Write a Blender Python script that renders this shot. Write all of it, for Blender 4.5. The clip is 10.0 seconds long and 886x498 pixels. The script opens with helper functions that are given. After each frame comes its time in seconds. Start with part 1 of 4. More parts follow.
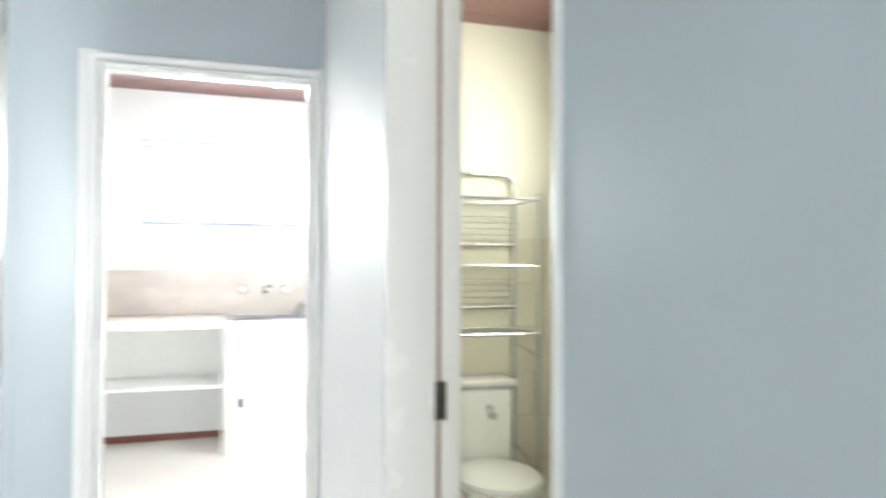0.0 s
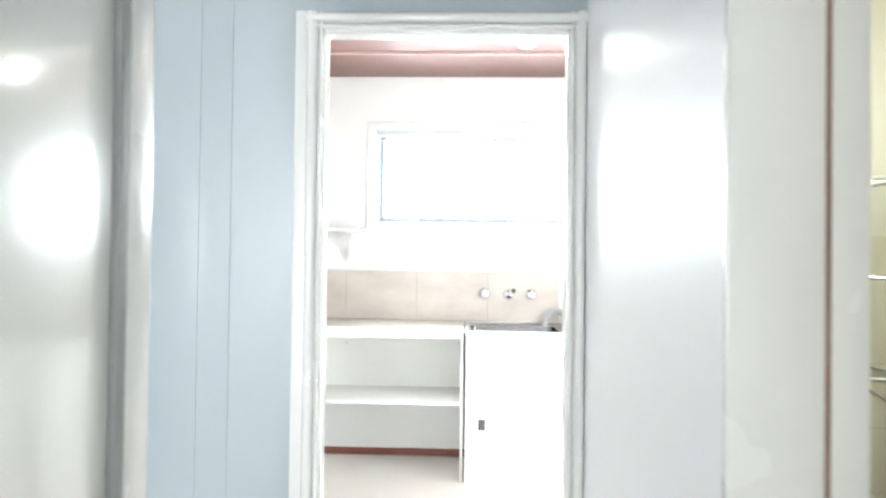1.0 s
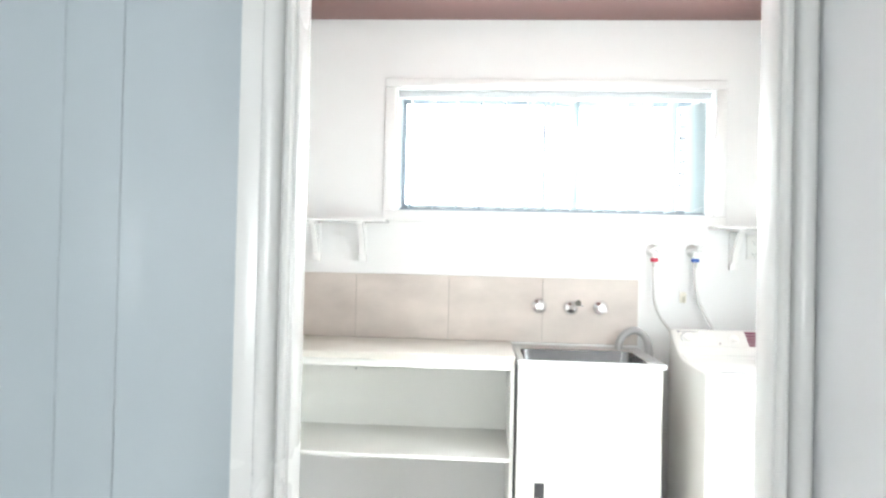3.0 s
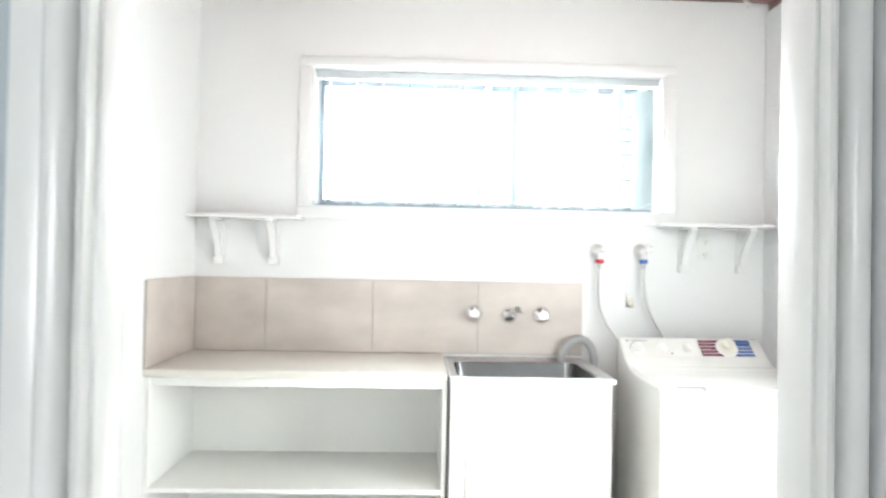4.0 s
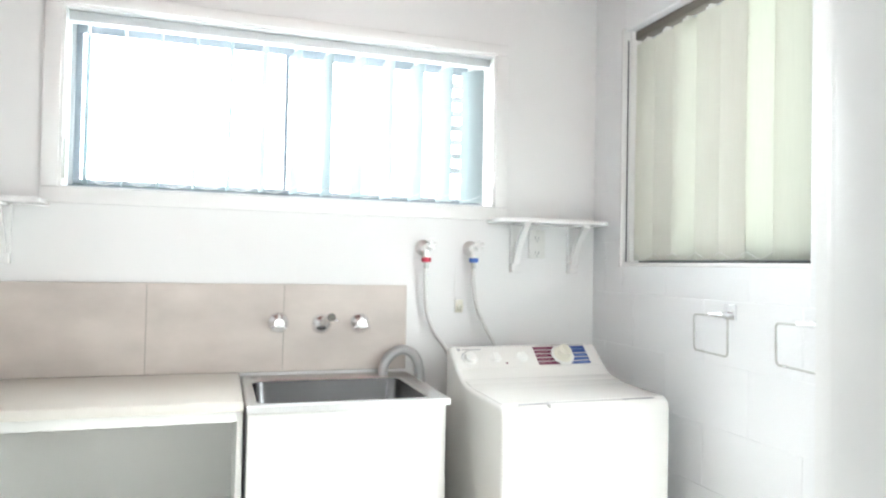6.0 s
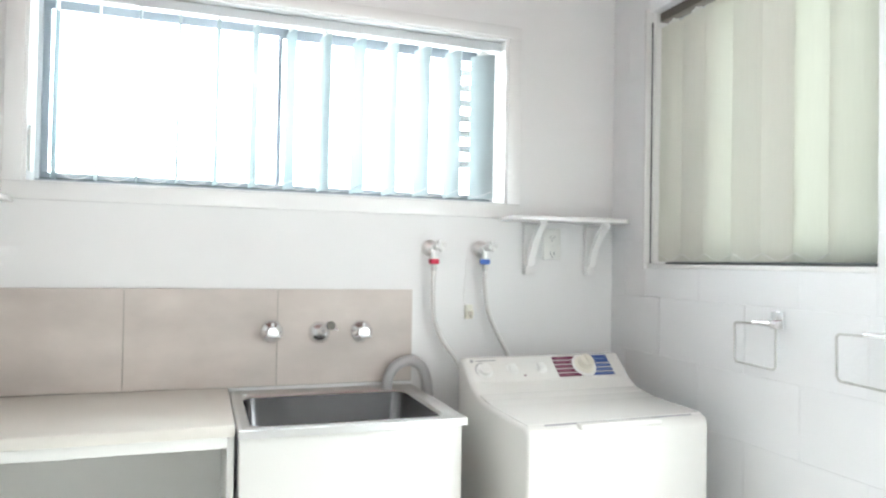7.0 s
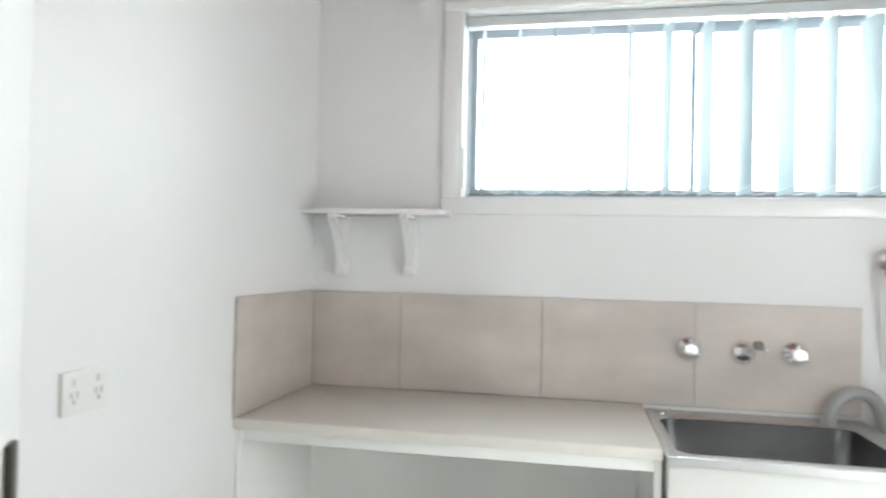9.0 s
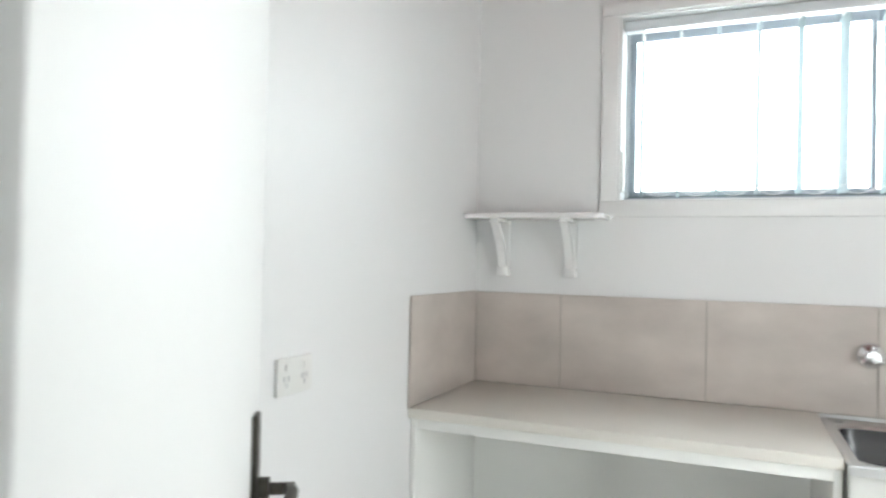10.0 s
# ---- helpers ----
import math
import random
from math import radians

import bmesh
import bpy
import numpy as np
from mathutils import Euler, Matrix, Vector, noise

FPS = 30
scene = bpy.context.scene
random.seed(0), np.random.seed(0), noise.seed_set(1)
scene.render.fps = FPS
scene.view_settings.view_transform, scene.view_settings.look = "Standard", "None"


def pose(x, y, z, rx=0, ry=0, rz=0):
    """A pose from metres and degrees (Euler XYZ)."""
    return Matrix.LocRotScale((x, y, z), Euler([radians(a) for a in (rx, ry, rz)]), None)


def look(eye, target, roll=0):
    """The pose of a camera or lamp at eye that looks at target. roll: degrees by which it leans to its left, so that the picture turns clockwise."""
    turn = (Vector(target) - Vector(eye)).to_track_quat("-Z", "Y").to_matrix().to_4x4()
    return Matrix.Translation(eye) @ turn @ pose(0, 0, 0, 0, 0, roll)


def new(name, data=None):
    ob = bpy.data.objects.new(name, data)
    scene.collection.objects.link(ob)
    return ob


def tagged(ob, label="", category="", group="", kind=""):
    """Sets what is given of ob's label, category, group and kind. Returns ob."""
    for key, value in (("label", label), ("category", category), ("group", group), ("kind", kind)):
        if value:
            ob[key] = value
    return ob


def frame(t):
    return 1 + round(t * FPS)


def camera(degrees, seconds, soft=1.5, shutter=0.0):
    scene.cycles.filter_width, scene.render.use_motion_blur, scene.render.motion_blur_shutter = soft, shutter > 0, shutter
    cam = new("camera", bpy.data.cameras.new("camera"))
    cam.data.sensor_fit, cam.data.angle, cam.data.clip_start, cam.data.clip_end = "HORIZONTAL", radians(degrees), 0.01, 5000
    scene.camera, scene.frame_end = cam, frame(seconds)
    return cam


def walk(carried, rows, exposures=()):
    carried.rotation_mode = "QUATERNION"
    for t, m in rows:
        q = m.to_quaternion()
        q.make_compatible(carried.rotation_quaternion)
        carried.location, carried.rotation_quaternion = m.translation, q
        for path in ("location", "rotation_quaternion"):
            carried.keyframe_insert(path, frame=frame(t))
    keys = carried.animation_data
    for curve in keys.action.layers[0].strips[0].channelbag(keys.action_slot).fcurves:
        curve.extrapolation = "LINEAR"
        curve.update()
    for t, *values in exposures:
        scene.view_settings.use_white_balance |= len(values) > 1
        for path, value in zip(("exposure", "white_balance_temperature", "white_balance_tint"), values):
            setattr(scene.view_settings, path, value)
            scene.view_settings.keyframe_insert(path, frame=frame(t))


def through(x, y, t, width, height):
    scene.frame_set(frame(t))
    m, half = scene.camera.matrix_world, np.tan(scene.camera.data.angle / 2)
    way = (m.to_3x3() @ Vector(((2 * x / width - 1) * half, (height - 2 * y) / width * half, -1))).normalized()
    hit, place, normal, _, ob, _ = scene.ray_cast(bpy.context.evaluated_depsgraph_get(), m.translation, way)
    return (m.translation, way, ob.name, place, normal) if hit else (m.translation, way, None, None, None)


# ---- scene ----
cam = camera(65.5, 10.0, soft=2.3, shutter=0.5)
PATH = [
    (0, (0.283, 0.583, 1.227), (0.892, 2.488, 1.275), 0.2),
    (0.2, (0.334, 0.753, 1.253), (0.716, 2.716, 1.294), 0.6),
    (0.5, (0.353, 0.937, 1.282), (0.454, 2.934, 1.318), 0.8),
    (0.8, (0.331, 1.157, 1.254), (0.308, 3.157, 1.284), 0.7),
    (1, (0.303, 1.333, 1.267), (0.236, 3.332, 1.297), 0.7),
    (1.2, (0.302, 1.468, 1.264), (0.224, 3.466, 1.303), 0.9),
    (1.5, (0.289, 1.616, 1.244), (0.203, 3.614, 1.284), 0.9),
    (1.8, (0.276, 1.811, 1.268), (0.157, 3.807, 1.295), 1.1),
    (2, (0.248, 1.943, 1.271), (0.116, 3.938, 1.3), 1.2),
    (2.2, (0.22, 2.035, 1.276), (0.075, 4.03, 1.299), 1.2),
    (3.3, (0.155, 2.551, 1.277), (0.064, 4.549, 1.302), 1.3),
    (3.5, (0.173, 2.643, 1.289), (0.113, 4.641, 1.313), 1.2),
    (4, (0.186, 2.783, 1.283), (0.254, 4.782, 1.313), 1.1),
    (4.5, (0.159, 2.913, 1.296), (0.423, 4.896, 1.314), 1.2),
    (5, (0.157, 3.0, 1.282), (0.587, 4.952, 1.316), 1.1),
    (5.5, (0.174, 3.091, 1.28), (0.758, 5.003, 1.311), 1.1),
    (5.7, (0.2, 3.153, 1.268), (0.803, 5.06, 1.311), 1.1),
    (6.8, (0.235, 3.434, 1.273), (0.883, 5.326, 1.321), 1.0),
    (7, (0.211, 3.483, 1.285), (0.869, 5.371, 1.324), 1.0),
    (7.5, (0.159, 3.562, 1.288), (0.813, 5.451, 1.323), 1.1),
    (8, (0.091, 3.638, 1.291), (0.533, 5.589, 1.331), 1.0),
    (8.2, (0.066, 3.624, 1.295), (0.344, 5.604, 1.338), 1.1),
    (8.5, (0.09, 3.627, 1.285), (0.029, 5.626, 1.329), 1.2),
    (9, (0.095, 3.592, 1.296), (-0.291, 5.554, 1.332), 1.3),
    (9.5, (0.098, 3.553, 1.296), (-0.524, 5.453, 1.329), 1.2),
    (10, (0.064, 3.489, 1.293), (-0.715, 5.33, 1.328), 1.3),
]
EXPOSURES = [(t, ev, 6450, 6) for t, ev in ((0.0, 1.66), (1.0, 1.63), (2.2, 1.42), (3.3, 1.32), (4.5, 1.22), (5.7, 1.05), (7.0, 0.73), (8.0, 0.64), (9.0, 0.49), (10.0, 0.46))]
walk(cam, [(t, look(eye, target, roll)) for t, eye, target, roll in PATH], EXPOSURES)

# ---- light ----
world = bpy.data.worlds.new("sky")
scene.world = world
world.use_nodes = True
wn = world.node_tree
sky = wn.nodes.new("ShaderNodeTexSky")
sky.sky_type = "NISHITA"
sky.sun_disc = False
sky.sun_elevation, sky.sun_rotation = radians(50), radians(150)
wn.nodes["Background"].inputs["Strength"].default_value = 0.12
wn.links.new(sky.outputs[0], wn.nodes["Background"].inputs["Color"])


def window_lamp(name, eye, target, sx, sy, watts, col):
    lamp = bpy.data.lights.new(name, "AREA")
    lamp.shape, lamp.size, lamp.size_y, lamp.energy, lamp.color = "RECTANGLE", sx, sy, watts, col
    ob = new(name, lamp)
    ob.matrix_world = look(eye, target)
    return ob


window_lamp("daylight_laundry_window", (0.48, 6.25, 1.85), (0.48, 5.0, 1.85), 2.3, 1.2, 100, (0.90, 0.96, 1.0))
window_lamp("daylight_side_window", (2.15, 5.1, 1.78), (1.0, 5.1, 1.78), 1.5, 1.3, 10, (0.95, 0.99, 0.93))
# added fill through an assumed, unseen doorway; lifts the bench and cabinet fronts
window_lamp("fill_assumed_door", (2.0, 4.17, 0.9), (0.9, 4.78, 0.62), 0.5, 1.7, 23, (0.95, 0.98, 1.0))
# added lamp before the solid toilet wall, for an assumed window out of view
window_lamp("fill_toilet", (1.97, 2.9, 1.75), (1.0, 2.9, 1.6), 0.5, 0.8, 14, (0.98, 0.97, 0.86))
# added unseen lamp that lights the hall from behind; no window is built
window_lamp("fill_behind_camera", (-0.15, -3.3, 1.5), (-0.15, 0.0, 1.3), 2.6, 1.5, 170, (0.96, 0.98, 1.0))


# ---- materials ----
def mat(name, col, rough=0.5, metal=0.0, var=0.05, scale=6.0, bump=0.02, bscale=80.0, coat=0.0, stretch=(1, 1, 1), rvar=0.08, island=0.0, coat_rough=0.12):
    m = bpy.data.materials.new(name)
    m.use_nodes = True
    t = m.node_tree
    b = t.nodes["Principled BSDF"]
    co = t.nodes.new("ShaderNodeTexCoord")
    mp = t.nodes.new("ShaderNodeMapping")
    mp.inputs["Scale"].default_value = stretch
    t.links.new(co.outputs["Object"], mp.inputs["Vector"])
    n1 = t.nodes.new("ShaderNodeTexNoise")
    n1.inputs["Scale"].default_value, n1.inputs["Detail"].default_value = scale, 5
    n2 = t.nodes.new("ShaderNodeTexNoise")
    n2.inputs["Scale"].default_value, n2.inputs["Detail"].default_value = bscale, 3
    for n in (n1, n2):
        t.links.new(mp.outputs[0], n.inputs["Vector"])
    mx = t.nodes.new("ShaderNodeMixRGB")
    mx.inputs[1].default_value = (*[c * (1 - var) for c in col], 1)
    mx.inputs[2].default_value = (*[min(1, c * (1 + var)) for c in col], 1)
    t.links.new(n1.outputs["Fac"], mx.inputs[0])
    out = mx.outputs[0]
    if island:
        oi = t.nodes.new("ShaderNodeObjectInfo")
        hs = t.nodes.new("ShaderNodeHueSaturation")
        mr = t.nodes.new("ShaderNodeMapRange")
        mr.inputs["To Min"].default_value, mr.inputs["To Max"].default_value = 1 - island, 1 + island
        t.links.new(oi.outputs["Random"], mr.inputs["Value"])
        t.links.new(mr.outputs[0], hs.inputs["Value"])
        t.links.new(out, hs.inputs["Color"])
        out = hs.outputs[0]
    t.links.new(out, b.inputs["Base Color"])
    r = t.nodes.new("ShaderNodeMapRange")
    r.inputs["To Min"].default_value, r.inputs["To Max"].default_value = max(0.02, rough - rvar), min(1, rough + rvar)
    t.links.new(n1.outputs["Fac"], r.inputs["Value"])
    t.links.new(r.outputs[0], b.inputs["Roughness"])
    b.inputs["Metallic"].default_value = metal
    b.inputs["Coat Weight"].default_value = coat
    b.inputs["Coat Roughness"].default_value = coat_rough
    if bump:
        bp = t.nodes.new("ShaderNodeBump")
        bp.inputs["Strength"].default_value, bp.inputs["Distance"].default_value = bump * 10, 0.002
        t.links.new(n2.outputs["Fac"], bp.inputs["Height"])
        t.links.new(bp.outputs[0], b.inputs["Normal"])
    return m


def wood(name, dark, light, rough=0.5, stretch=(1.2, 14, 14)):
    m = mat(name, light, rough, stretch=stretch, scale=3, bscale=30, bump=0.04)
    mx = [n for n in m.node_tree.nodes if n.bl_idname == "ShaderNodeMixRGB"][0]
    mx.inputs[1].default_value, mx.inputs[2].default_value = (*dark, 1), (*light, 1)
    return m


def slat_cloth(name, col, through):
    m = bpy.data.materials.new(name)
    m.use_nodes = True
    t = m.node_tree
    t.nodes.remove(t.nodes["Principled BSDF"])
    co = t.nodes.new("ShaderNodeTexCoord")
    mp = t.nodes.new("ShaderNodeMapping")
    mp.inputs["Scale"].default_value = (40, 40, 1.5)
    wv = t.nodes.new("ShaderNodeTexNoise")
    wv.inputs["Scale"].default_value = 6
    t.links.new(co.outputs["Object"], mp.inputs["Vector"])
    t.links.new(mp.outputs[0], wv.inputs["Vector"])
    mx = t.nodes.new("ShaderNodeMixRGB")
    mx.inputs[1].default_value = (*[c * 0.93 for c in col], 1)
    mx.inputs[2].default_value = (*col, 1)
    t.links.new(wv.outputs["Fac"], mx.inputs[0])
    d = t.nodes.new("ShaderNodeBsdfDiffuse")
    tr = t.nodes.new("ShaderNodeBsdfTranslucent")
    ms = t.nodes.new("ShaderNodeMixShader")
    ms.inputs[0].default_value = through
    for n in (d, tr):
        t.links.new(mx.outputs[0], n.inputs["Color"])
    t.links.new(d.outputs[0], ms.inputs[1])
    t.links.new(tr.outputs[0], ms.inputs[2])
    t.links.new(ms.outputs[0], t.nodes["Material Output"].inputs["Surface"])
    return m


WHITE = mat("white_wall_paint", (0.82, 0.82, 0.815), 0.45, var=0.02, scale=2.5, bump=0.012, bscale=140)
BLOCK = mat("painted_block", (0.83, 0.84, 0.85), 0.5, var=0.03, scale=3, bump=0.05, bscale=160, island=0.012)
BLUE = mat("pale_blue_wall_paint", (0.455, 0.515, 0.555), 0.34, var=0.025, scale=2.0, bump=0.01, bscale=60, coat=0.25)
# whiter than BLUE: light spilling from the laundry is put into the colour
HALL = mat("hall_gloss_lit_white", (0.89, 0.90, 0.925), 0.45, var=0.015, scale=2.0, bump=0.0, rvar=0.02, coat=0.7, coat_rough=0.44)
TRIM = mat("white_gloss_enamel", (0.87, 0.87, 0.86), 0.25, var=0.02, scale=4, bump=0.008, bscale=50, coat=0.3)
DOORPAINT = mat("white_door_enamel", (0.87, 0.88, 0.86), 0.2, var=0.015, scale=3, bump=0.002, bscale=25, coat=0.6, rvar=0.04)
DOORSATIN = mat("white_door_satin", (0.79, 0.79, 0.775), 0.6, var=0.015, scale=3, bump=0.006, bscale=25)
TOILETWALL = mat("cream_toilet_paint", (0.76, 0.745, 0.64), 0.5, var=0.02, bump=0.012)
TOILETTILE = mat("cream_glazed_tile", (0.72, 0.69, 0.56), 0.2, var=0.03, bump=0.0, island=0.02)
GROUT = mat("grout", (0.42, 0.40, 0.36), 0.9, bump=0.05)
TILE = mat("beige_splashback_tile", (0.575, 0.52, 0.477), 0.42, var=0.30, scale=4.0, bump=0.01, bscale=60, stretch=(1, 1, 1.8), island=0.02)
BENCH = mat("beige_laminate", (0.73, 0.70, 0.64), 0.36, var=0.03, scale=30, bump=0.006, bscale=250)
TUBPAINT = mat("off_white_cabinet_enamel", (0.79, 0.785, 0.75), 0.34, var=0.015, scale=3, bump=0.004)
CABINET = mat("white_melamine", (0.88, 0.88, 0.85), 0.32, var=0.012, scale=3, bump=0.003)
# the tub's steel darkened, so the bowl's inner shade sits in its colour
STEELBOWL = mat("shaded_bowl_steel", (0.24, 0.24, 0.245), 0.24, metal=1, var=0.10, scale=5, bump=0.006, bscale=70, stretch=(1, 30, 1))
STEEL = mat("brushed_steel", (0.70, 0.70, 0.69), 0.36, metal=1, var=0.06, scale=5, bump=0.006, bscale=70, stretch=(1, 30, 1))
CHROME = mat("chrome", (0.82, 0.83, 0.84), 0.25, metal=1, var=0.02, bump=0, rvar=0.02)
ENAMEL = mat("washer_white_enamel", (0.78, 0.77, 0.735), 0.24, var=0.012, scale=4, bump=0.004, bscale=60, coat=0.2)
PLASTIC = mat("white_plastic", (0.80, 0.80, 0.77), 0.35, var=0.015, bump=0.003)
OFFWHITE = mat("cream_plastic", (0.78, 0.76, 0.66), 0.35, var=0.02, bump=0.003)
GREYHOSE = mat("grey_hose_plastic", (0.42, 0.42, 0.42), 0.4, var=0.06, bump=0.01)
HOSE = mat("white_rubber_hose", (0.66, 0.65, 0.63), 0.45, var=0.05, bump=0.02, bscale=200)
RED = mat("red_plastic", (0.55, 0.03, 0.07), 0.4, bump=0)
BLUEP = mat("blue_plastic", (0.05, 0.14, 0.5), 0.4, bump=0)
MAROON = mat("maroon_print", (0.13, 0.006, 0.045), 0.4, bump=0)
PINK = mat("pink_print", (0.52, 0.25, 0.34), 0.4, bump=0)
NAVY = mat("blue_print", (0.035, 0.08, 0.28), 0.4, bump=0)
PALEBLUE = mat("pale_blue_print", (0.22, 0.32, 0.58), 0.4, bump=0)
GREYPRINT = mat("grey_print", (0.35, 0.35, 0.36), 0.5, bump=0)
# grey that stands in for shade on the end post's side
GAPSHADE = mat("grey_gap_shade", (0.33, 0.34, 0.34), 0.6, bump=0.01)
SATIN = mat("worn_silver_plating", (0.80, 0.80, 0.79), 0.36, metal=1, var=0.05, bump=0.004)
DARK = mat("dark_bronze_metal", (0.07, 0.065, 0.055), 0.35, metal=0.7, var=0.1, bump=0.01)
DARKGREY = mat("dark_grey_plastic", (0.07, 0.07, 0.075), 0.4, bump=0.01)
NICKEL = mat("dull_nickel", (0.5, 0.5, 0.48), 0.3, metal=1, bump=0.004)
ALU = mat("grey_aluminium", (0.62, 0.635, 0.65), 0.42, metal=0.3, var=0.05, bump=0.004)
# ALU in a darker tone: shade against the daylight put into the colour
ALUSHADE = mat("shaded_aluminium", (0.33, 0.365, 0.40), 0.5, metal=0.3, var=0.05, bump=0.004)
BRONZERAIL = mat("brown_blind_rail", (0.15, 0.13, 0.11), 0.45, metal=0.3, var=0.06, bump=0.004)
DARKGAP = mat("dark_track", (0.10, 0.11, 0.11), 0.6, bump=0.01)
CEILWOOD = wood("red_brown_ceiling_timber", (0.13, 0.06, 0.055), (0.27, 0.135, 0.12), 0.42)
REDWOOD = wood("red_brown_skirting_timber", (0.16, 0.05, 0.035), (0.30, 0.11, 0.08), 0.5)
BATTEN = mat("pale_joint_strip", (0.55, 0.36, 0.32), 0.5)
RAWWOOD = wood("bare_rebate_timber", (0.20, 0.11, 0.09), (0.34, 0.22, 0.18), 0.6, (14, 14, 1.2))
VINYL = mat("pale_vinyl_floor", (0.74, 0.70, 0.66), 0.35, var=0.05, scale=5, bump=0.01, bscale=120)
CEIL = mat("white_ceiling_paint", (0.80, 0.80, 0.80), 0.7, bump=0.02)
CERAMIC = mat("white_ceramic", (0.80, 0.79, 0.74), 0.1, var=0.01, bump=0, rvar=0.03)
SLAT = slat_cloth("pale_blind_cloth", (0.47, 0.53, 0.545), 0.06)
SLATGREEN = slat_cloth("cream_green_blind_cloth", (0.80, 0.80, 0.735), 0.35)
CHAIN = mat("white_bead_chain", (0.85, 0.85, 0.83), 0.4, bump=0)
WALLDARK = mat("outdoor_screen", (0.24, 0.25, 0.25), 0.7)
GLASS = bpy.data.materials.new("clear_glass")
GLASS.use_nodes = True
gb = GLASS.node_tree.nodes["Principled BSDF"]
gb.inputs["Transmission Weight"].default_value, gb.inputs["Roughness"].default_value, gb.inputs["IOR"].default_value = 1.0, 0.0, 1.45
GREENGLASS = bpy.data.materials.new("shelf_glass")
GREENGLASS.use_nodes = True
gg = GREENGLASS.node_tree.nodes["Principled BSDF"]
gg.inputs["Base Color"].default_value = (0.35, 0.6, 0.5, 1)
gg.inputs["Transmission Weight"].default_value, gg.inputs["Roughness"].default_value = 0.8, 0.05
BULB = bpy.data.materials.new("lit_bulb_glass")
BULB.use_nodes = True
bb = BULB.node_tree.nodes["Principled BSDF"]
bb.inputs["Emission Color"].default_value, bb.inputs["Emission Strength"].default_value = (0.98, 0.98, 0.96, 1), 48.0


# ---- mesh helpers ----
def box(bm, x0, x1, y0, y1, z0, z1, bevel=0.0, seg=2):
    vs = bmesh.ops.create_cube(bm, size=1.0, matrix=Matrix.Translation(((x0 + x1) / 2, (y0 + y1) / 2, (z0 + z1) / 2)) @ Matrix.Diagonal((x1 - x0, y1 - y0, z1 - z0, 1)))["verts"]
    if bevel:
        es = list({e for v in vs for e in v.link_edges})
        bmesh.ops.bevel(bm, geom=es, offset=bevel, segments=seg, affect="EDGES", profile=0.5)
    return bm


def rod(bm, a, b, r, r2=None, seg=20):
    a, b = Vector(a), Vector(b)
    d = b - a
    m = Matrix.Translation((a + b) / 2) @ d.to_track_quat("Z", "Y").to_matrix().to_4x4()
    bmesh.ops.create_cone(bm, cap_ends=True, segments=seg, radius1=r, radius2=r if r2 is None else r2, depth=d.length, matrix=m)
    return bm


def lathe(bm, prof, m, seg=28):
    rings = []
    for r, h in prof:
        rings.append([bm.verts.new(m @ Vector((r * math.cos(2 * math.pi * k / seg), r * math.sin(2 * math.pi * k / seg), h))) for k in range(seg)])
    for a, b in zip(rings, rings[1:]):
        for k in range(seg):
            bm.faces.new((a[k], a[(k + 1) % seg], b[(k + 1) % seg], b[k]))
    for ring, flip in ((rings[0], True), (rings[-1], False)):
        bm.faces.new(ring[::-1] if flip else ring)
    return bm


def spline(pts, n=8):
    pts = [Vector(p) for p in pts]
    ext = [2 * pts[0] - pts[1], *pts, 2 * pts[-1] - pts[-2]]
    out = []
    for i in range(1, len(ext) - 2):
        p0, p1, p2, p3 = ext[i - 1:i + 3]
        for k in range(n):
            t = k / n
            out.append(0.5 * (2 * p1 + (p2 - p0) * t + (2 * p0 - 5 * p1 + 4 * p2 - p3) * t * t + (3 * p1 - p0 - 3 * p2 + p3) * t ** 3))
    return out + [pts[-1]]


def tube(bm, pts, r, seg=10, ripple=0.0):
    rings = []
    up = Vector((0.31, 0.17, 0.93)).normalized()
    for i, p in enumerate(pts):
        d = (pts[min(i + 1, len(pts) - 1)] - pts[max(i - 1, 0)]).normalized()
        u = d.cross(up).normalized()
        v = d.cross(u)
        rr = r * (1 + ripple * (1 if i % 2 else -1))
        rings.append([bm.verts.new(p + rr * (math.cos(2 * math.pi * k / seg) * u + math.sin(2 * math.pi * k / seg) * v)) for k in range(seg)])
    for a, b in zip(rings, rings[1:]):
        for k in range(seg):
            bm.faces.new((a[k], a[(k + 1) % seg], b[(k + 1) % seg], b[k]))
    bm.faces.new(rings[0][::-1])
    bm.faces.new(rings[-1])
    bmesh.ops.recalc_face_normals(bm, faces=bm.faces)
    return bm


def prism(bm, poly, axis, a0, a1, bevel=0.0):
    """A polygon in the plane across axis, drawn out from a0 to a1."""
    def at(p, a):
        return (a, p[0], p[1]) if axis == "x" else (p[0], a, p[1]) if axis == "y" else (p[0], p[1], a)
    lo = [bm.verts.new(at(p, a0)) for p in poly]
    hi = [bm.verts.new(at(p, a1)) for p in poly]
    n = len(poly)
    fs = [bm.faces.new(lo), bm.faces.new(hi[::-1])] + [bm.faces.new((lo[k], hi[k], hi[(k + 1) % n], lo[(k + 1) % n])) for k in range(n)]
    bmesh.ops.recalc_face_normals(bm, faces=fs)
    if bevel:
        bmesh.ops.bevel(bm, geom=list({e for f in fs for e in f.edges}), offset=bevel, segments=2, affect="EDGES", profile=0.5)
    return bm


def mesh_of(bm, name, material, smooth=True):
    me = bpy.data.meshes.new(name)
    bm.to_mesh(me)
    bm.free()
    me.materials.append(material)
    if smooth:
        me.polygons.foreach_set("use_smooth", [True] * len(me.polygons))
        me.set_sharp_from_angle(angle=radians(38))
    return me


